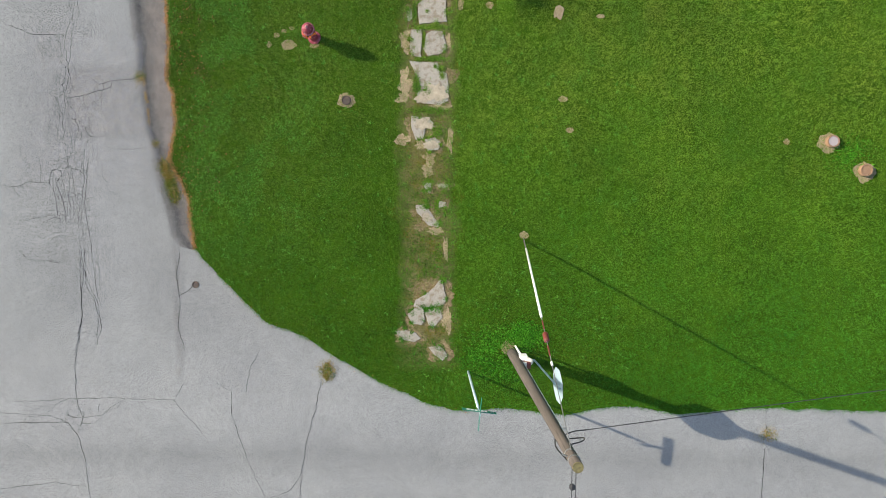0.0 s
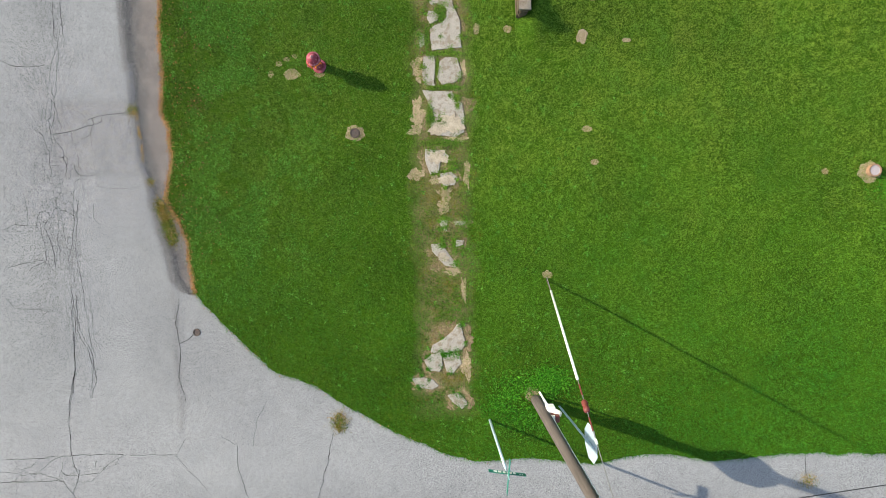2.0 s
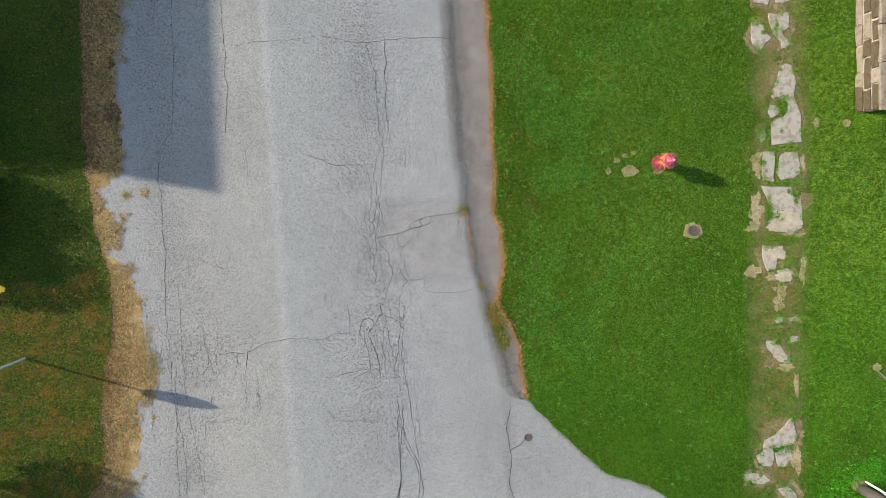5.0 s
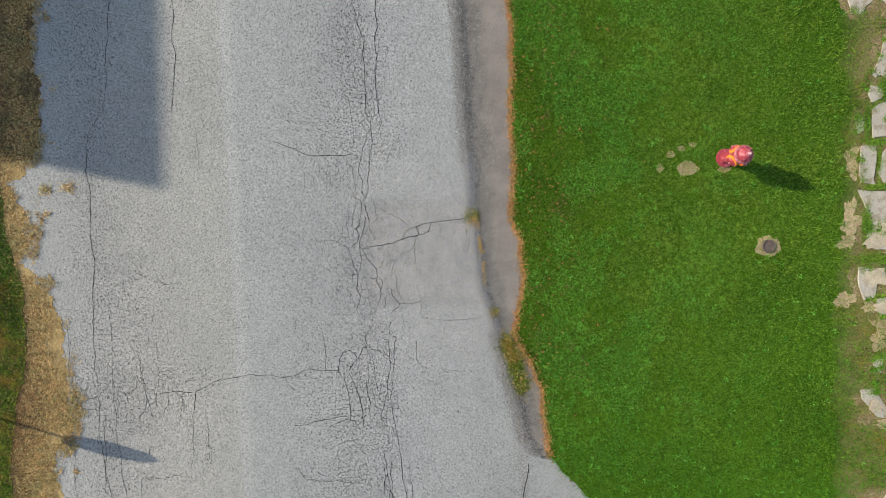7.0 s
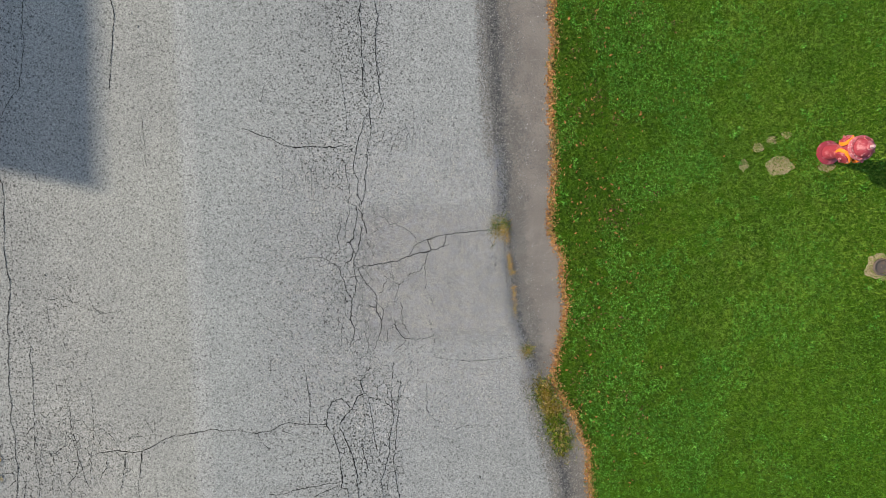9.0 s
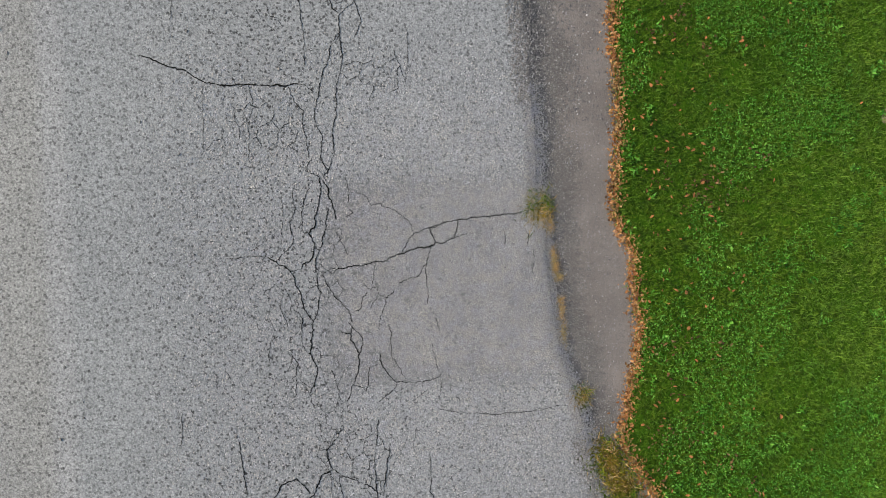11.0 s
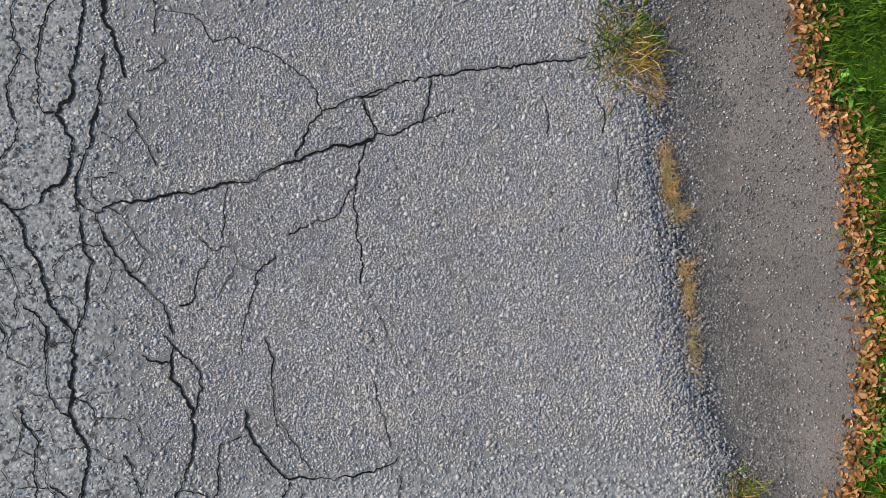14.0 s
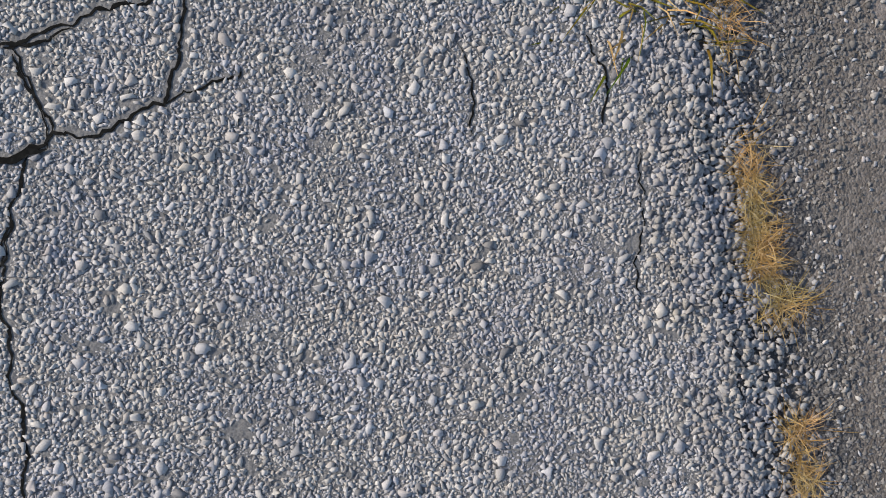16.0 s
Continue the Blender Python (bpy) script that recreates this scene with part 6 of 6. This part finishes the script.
# ---- shrubs, tree and house beyond the verge ----
def leaf_cloud(name, lobes, n, size, material, parent):
    P = []
    for x, y, z, r in lobes:
        m = int(n * r * r)
        d = rng.normal(0, 1, (m, 3))
        d /= np.linalg.norm(d, axis=1)[:, None]
        P.append(np.array([x, y, z]) + d * (r * rng.uniform(0.55, 1.08, m) ** 0.6)[:, None])
    P = np.concatenate(P)
    P = P[P[:, 2] > 0.03]
    m = len(P)
    u = rng.normal(0, 1, (m, 3))
    u /= np.linalg.norm(u, axis=1)[:, None]
    v = np.cross(u, rng.normal(0, 1, (m, 3)))
    v /= np.linalg.norm(v, axis=1)[:, None]
    s = (size * rng.uniform(0.6, 1.3, m))[:, None]
    V = np.stack([P - u * s, P + v * s * 0.4, P + u * s, P - v * s * 0.4], 1).reshape(-1, 3)
    return sheet(name, V, np.arange(4 * m).reshape(m, 4), material, parent)


def shrub(x, y, r, h, material, label):
    s = base("shrub", x, y, 0.0, label, "shrub", "shrubs on the verge")
    for k in range(5):
        a = k * 1.3
        part("stem", tube([(0, 0, -0.05), (0.25 * r * math.cos(a), 0.25 * r * math.sin(a), h * 0.35), (0.55 * r * math.cos(a), 0.55 * r * math.sin(a), h * 0.7)], [0.03, 0.022, 0.01], 6), BARK, s)
    lobes = [(0, 0, h - r * 0.8, r * 0.8)] + [(0.45 * r * math.cos(k * 1.05), 0.45 * r * math.sin(k * 1.05), (h - r * 0.7) * (0.55 + 0.12 * (k % 3)), r * 0.62) for k in range(6)]
    leaf_cloud("foliage", lobes, 2600, 0.05, material, s)
    return s


shrub(-11.75, 0.75, 0.75, 1.35, LEAVES, "rounded dark green shrub at the verge")
shrub(-13.2, -0.3, 1.0, 2.2, LEAVES, "tall dark green shrub standing back in the verge")
shrub(-11.85, -0.25, 0.6, 1.05, BROWNLEAVES, "browned shrub at the verge")
shrub(-11.9, 3.6, 0.8, 1.5, LEAVES, "rounded dark green shrub at the verge")
shrub(-11.7, 2.2, 0.6, 1.2, LEAVES, "rounded dark green shrub at the verge")
flower = base("yellow_flower", -11.25, -1.55, 0.02, "small yellow flower cluster in the verge grass", "flower")
for k in range(9):
    a = k * 2.4
    part("petal", lathe([(0.02, 0.09), (0.035, 0.1), (0.012, 0.11)], 7, Matrix.Translation((0.028 * math.sqrt(k) * math.cos(a), 0.028 * math.sqrt(k) * math.sin(a), 0.01 * (k % 3)))), YELLOW, flower)
part("stalk", tube([(0, 0, -0.02), (0.01, 0, 0.1)], 0.006, 5), LUSH, flower)

tree = base("small_tree", -14.5, -5.6, 0.0, "small leafy tree standing back from the street", "tree")
part("trunk", tube([(0, 0, -0.1), (0.03, 0.02, 0.8), (0, 0.05, 1.6), (0.05, 0, 2.4)], [0.09, 0.075, 0.06, 0.03], 10), BARK, tree, smooth=True)
for k in range(6):
    a = k * 1.05
    part("limb", tube([(0.02, 0.03, 1.3 + 0.12 * k), (0.4 * math.cos(a), 0.4 * math.sin(a), 1.8 + 0.1 * k), (0.8 * math.cos(a), 0.8 * math.sin(a), 2.1 + 0.1 * k)], [0.035, 0.025, 0.01], 6), BARK, tree)
leaf_cloud("crown", [(0, 0, 2.6, 0.8)] + [(0.7 * math.cos(k * 1.05), 0.7 * math.sin(k * 1.05), 2.1 + 0.16 * (k % 3), 0.6) for k in range(6)], 1500, 0.07, LEAVES, tree)

house = base("house", -23.6, 6.75, 0.0, "pale house set back from the street", "house")
foot = [(0, 0), (0.75, 30), (-9, 31), (-10, 2.2)]
part("wall", prism([(x - 0.3 if k < 2 else x + 0.3, y) for k, (x, y) in enumerate(foot)], -0.2, 8.7), SIDING, house)
part("roof", prism(foot, 8.7, 9.0), ROOF, house, "dark shingle roof")

# ---- loose chips of the road surface, nearest the path's end ----
def chips(name, P, size, z, material, parent, fine=False, tiny=False):
    n = len(P)
    sides = 6 if fine else 5 if tiny is False else 4
    ang = np.arange(sides) * math.pi * 2 / sides
    ring = lambda r, h: np.stack([r * np.cos(ang), r * np.sin(ang), np.full(sides, h)], 1)
    if tiny:
        shape = np.concatenate([ring(1.0, -0.2), [[0.25, 0.1, 0.9]]])
        faces = [(k, (k + 1) % 4, 4) for k in range(4)]
    else:
        shape = np.concatenate([ring(1.0, -0.2), ring(0.94, 0.85)] + ([[[0.1, 0, 0.98]]] if fine else []))
        faces = [(k, (k + 1) % sides, sides + (k + 1) % sides) for k in range(sides)] + [(k, sides + (k + 1) % sides, sides + k) for k in range(sides)]
        faces += [(sides + k, sides + (k + 1) % sides, 2 * sides) for k in range(sides)] if fine else [(sides, sides + k, sides + k + 1) for k in range(1, sides - 1)]
    m = len(shape)
    s = size if np.ndim(size) else size * rng.uniform(0.55, 1.3, n) ** 1.2
    el = rng.uniform(0.55, 1.0, n)
    a = rng.uniform(0, 6.283, n)
    bend = rng.normal(0, 0.32, (n, sides, 3)) * [1, 1, 0.4]
    jit = np.concatenate([bend, rng.normal(0, 0.15, (n, 1, 3))], 1) if tiny else np.concatenate([bend, bend + rng.normal(0, 0.05, (n, sides, 3))] + ([rng.normal(0, 0.08, (n, 1, 3))] if fine else []), 1)
    S = (shape[None] + jit) * s[:, None, None]
    S[:, :, 2] += S[:, :, 0] * rng.normal(0, 0.2, n)[:, None] + S[:, :, 1] * rng.normal(0, 0.2, n)[:, None]
    S[:, :, 1] *= el[:, None]
    S[:, :, 2] *= rng.uniform(0.28, 0.52, n)[:, None] * (1.5 if tiny else 1.0)
    c, si = np.cos(a)[:, None], np.sin(a)[:, None]
    V = np.stack([P[:, :1] + S[:, :, 0] * c - S[:, :, 1] * si, P[:, 1:] + S[:, :, 0] * si + S[:, :, 1] * c, z + S[:, :, 2]], 2).reshape(-1, 3)
    F = (np.arange(n)[:, None, None] * m + np.array(faces)[None]).reshape(-1, 3)
    return sheet(name, V, F, material, parent, smooth=False)


def packed(x0, x1, y0, y1, gap):
    gx, gy = np.meshgrid(np.arange(x0, x1, gap), np.arange(y0, y1, gap * 0.87))
    gx = gx + (np.arange(gx.shape[0]) % 2)[:, None] * gap / 2
    P = np.stack([gx.ravel(), gy.ravel()], 1)
    return P + rng.uniform(-0.42, 0.42, P.shape) * gap


road_poly = road_edge


GRID, GX, GY = 0.004, -3.8, -3.4
taken = np.zeros((1400, 1300), bool)
for w, line in crack_lines:
    for (x0, y0), (x1, y1) in zip(line, line[1:]):
        for k in range(9):
            i, j = (x0 + (x1 - x0) * k / 9 - GX) / GRID, (y0 + (y1 - y0) * k / 9 - GY) / GRID
            r = max(1, round((w * 0.5 + 0.003) / GRID))
            if r < i < 1399 - r and r < j < 1299 - r:
                taken[int(i) - r + 1 : int(i) + r + 1, int(j) - r + 1 : int(j) + r + 1] = True


def off_cracks(P):
    i = np.clip(((P[:, 0] - GX) / GRID).astype(int), 0, 1399)
    j = np.clip(((P[:, 1] - GY) / GRID).astype(int), 0, 1299)
    return P[~taken[i, j]]


def zone(P, x0, x1, y0, y1, soft, inner=True):
    """A share of P: full inside the box, thinning out over a soft border (or the rest of them)."""
    d = np.minimum.reduce([P[:, 0] - x0, x1 - P[:, 0], P[:, 1] - y0, y1 - P[:, 1]])
    k = np.clip(d / soft, 0, 1)
    return P[rng.random(len(P)) < (k if inner else 1 - k)]


def ravelled(P):
    """Drops chips in clusters where the surface has worn."""
    band = np.clip((-1.35 - P[:, 0]) / 0.8, 0, 1)
    v = drifts(P, 60, 7) + 0.5 * drifts(P, 9, 8)
    return P[v < 0.82 - 0.6 * band]


# chips of three sizes, none lying in another
FINE, FX, FY = 0.002, -2.4, -2.1
full = np.zeros((1700, 1320), bool)


def settle(P, r, own):
    """Those of P that find free room, which is then taken."""
    i, j = ((P[:, 0] - FX) / FINE).astype(int), ((P[:, 1] - FY) / FINE).astype(int)
    P, r, i, j = (v[~full[i, j]] for v in (P, r, i, j))
    reach = r * own / FINE
    for a in range(-6, 7):
        for b in range(-6, 7):
            k = reach > math.hypot(a, b)
            full[np.clip(i[k] + a, 0, 1699), np.clip(j[k] + b, 0, 1319)] = True
    return P, r


for gap, share, r0, r1, own, words in ((0.028, 0.4, 0.0068, 0.0115, 0.85, "largest pale stone chips in the asphalt"), (0.0138, 0.8, 0.0048, 0.0072, 0.78, "pale grey stone chips set in the asphalt"), (0.0086, 1.0, 0.0035, 0.0050, 0.72, "small stone chips in the asphalt"), (0.0062, 1.0, 0.0025, 0.0036, 0.7, "finest stone chips in the asphalt")):
    P = packed(-2.3, 0.9, -2.0, 0.45, gap)
    P = zone(P[rng.random(len(P)) < share], -2.3, 1.5, -2.0, 0.45, 0.4)
    if gap < 0.009:
        P = zone(P, -2.2, 1.5, -1.75, 0.32, 0.25)
    P = off_cracks(P[inside(P, road_poly)])
    if gap < 0.009:
        P = P[drifts(P, 48, 41) + 0.6 * drifts(P, 17, 42) < 0.85 - 0.35 * np.clip((-1.4 - P[:, 0]) / 0.6, 0, 1)]
    if gap > 0.008:
        P = ravelled(P)
    P, r = settle(P, r0 + (r1 - r0) * rng.random(len(P)) ** 1.6, own)
    tagged(chips("road_chips", P, r, 0.0, STONE, road, gap > 0.02, gap < 0.008), words, kind="stuff")
Q = zone(packed(-4.0, 1.4, -3.5, 1.8, 0.0165), -4.0, 5.0, -3.5, 1.8, 1.2)
Q = zone(Q[inside(Q, road_poly)], -2.3, 1.5, -2.0, 0.45, 0.4, False)
Q = ravelled(off_cracks(Q))
tagged(chips("road_chips", Q, 0.0092, 0.0, STONE, road, tiny=True), "pale grey stone chips set in the asphalt", kind="stuff")
def in_gutter(P, reach, least):
    P = P[~inside(P, road_poly) & ~inside(P, yard_line + [(60, 60)])]
    off = P[:, 0] - np.interp(-P[:, 1], [-p[1] for p in lip], [p[0] for p in lip])
    off = off + 0.12 * drifts(P, 5, 9)
    return P[rng.random(len(P)) < np.clip(1.15 - off / reach, least, 1)]


tagged(chips("loose_grit", in_gutter(scatter(-0.15, 0.95, -2.3, 0.8, 34000), 0.38, 0.1), 0.0042, -0.0222, GRIT, None, tiny=True), "loose dark brown grit lying in the gutter", "grit", kind="stuff")
tagged(chips("loose_grit", in_gutter(scatter(-0.15, 0.95, -2.3, 0.8, 5500), 0.4, 0.08), 0.005, -0.0222, GRIT, None, True), "loose dark brown gravel lying in the gutter", "gravel", kind="stuff")
tagged(chips("loose_grit", in_gutter(np.concatenate([scatter(-0.5, 1.1, 0.8, 6.5, 9000), scatter(0.2, 1.5, -4.9, -2.3, 9000)]), 0.55, 0.1), 0.0085, -0.022, GRIT, None, tiny=True), "loose dark brown gravel lying in the gutter", "gravel", kind="stuff")
tagged(chips("loose_grit", in_gutter(scatter(-0.15, 0.95, -2.3, 0.8, 1000), 0.9, 0.3), 0.0045, -0.0225, STONE, None, True), "loose pale pebbles lying in the gutter", "pebbles", kind="stuff")
lipline = np.array([p for p in lip if -2.6 < p[1] < 1.2])
lipline = lipline[::2]
off = rng.triangular(-0.12, 0.03, 0.18, len(lipline) * 160)
T = np.repeat(lipline, 160, 0) + np.stack([off, rng.normal(0, 0.02, len(off))], 1)
T = T[rng.random(len(T)) < np.clip(1.25 - off / 0.16, 0, 1)]
off = T[:, 0] - np.interp(-T[:, 1], [-p[1] for p in lip], [p[0] for p in lip])
drop = 0.002 - 0.004 * np.clip(off / 0.03, 0, 1) - 0.018 * np.clip(off / 0.16, 0, 1) + rng.normal(0, 0.002, len(off))
far_lip = np.array([p for p in lip if -4.9 < p[1] < -2.4 or 1.0 < p[1] < 7.5])
away = rng.triangular(-0.2, 0.02, 0.16, len(far_lip) * 36)
far_lip = np.repeat(far_lip, 36, 0) + np.stack([away, rng.normal(0, 0.02, len(away))], 1)
tagged(chips("edge_chips", far_lip, 0.011, (0.002 - 0.004 * np.clip(away / 0.03, 0, 1) - 0.018 * np.clip(away / 0.16, 0, 1))[:, None], GRIT, road, tiny=True), "broken dark chips along the asphalt edge", kind="stuff")
tagged(chips("edge_chips", T, 0.0062, drop[:, None], EDGE, road), "broken darker chips along the asphalt edge", kind="stuff")
U = ragged([(0.80, -3.7), (0.96, -4.6), (1.02, -5.6), (1.0, -6.6), (1.05, -7.6), (1.06, -8.6)], 0.02, 0.06, 31)
U = np.repeat(np.array(U), 13, 0) + rng.normal(0, 0.075, (len(U) * 13, 2)) - [0.04, 0]
tagged(chips("seam_chips", U, 0.0095, 0.0, GRIT, road, tiny=True), "dark ravelled chips along a seam", kind="stuff")
W = np.concatenate([scatter(-8.5, 22, -13, -9.7, 3.0), scatter(-8, 0, -9, 6, 2.5)])
W = W[~((W[:, 0] > -2.4) & (W[:, 1] > -2.4) & (W[:, 1] < 0.8))]
tagged(chips("street_debris", W, 0.014, 0.0, GRIT, None), "dark crumbs of debris on the street", "debris", kind="stuff")
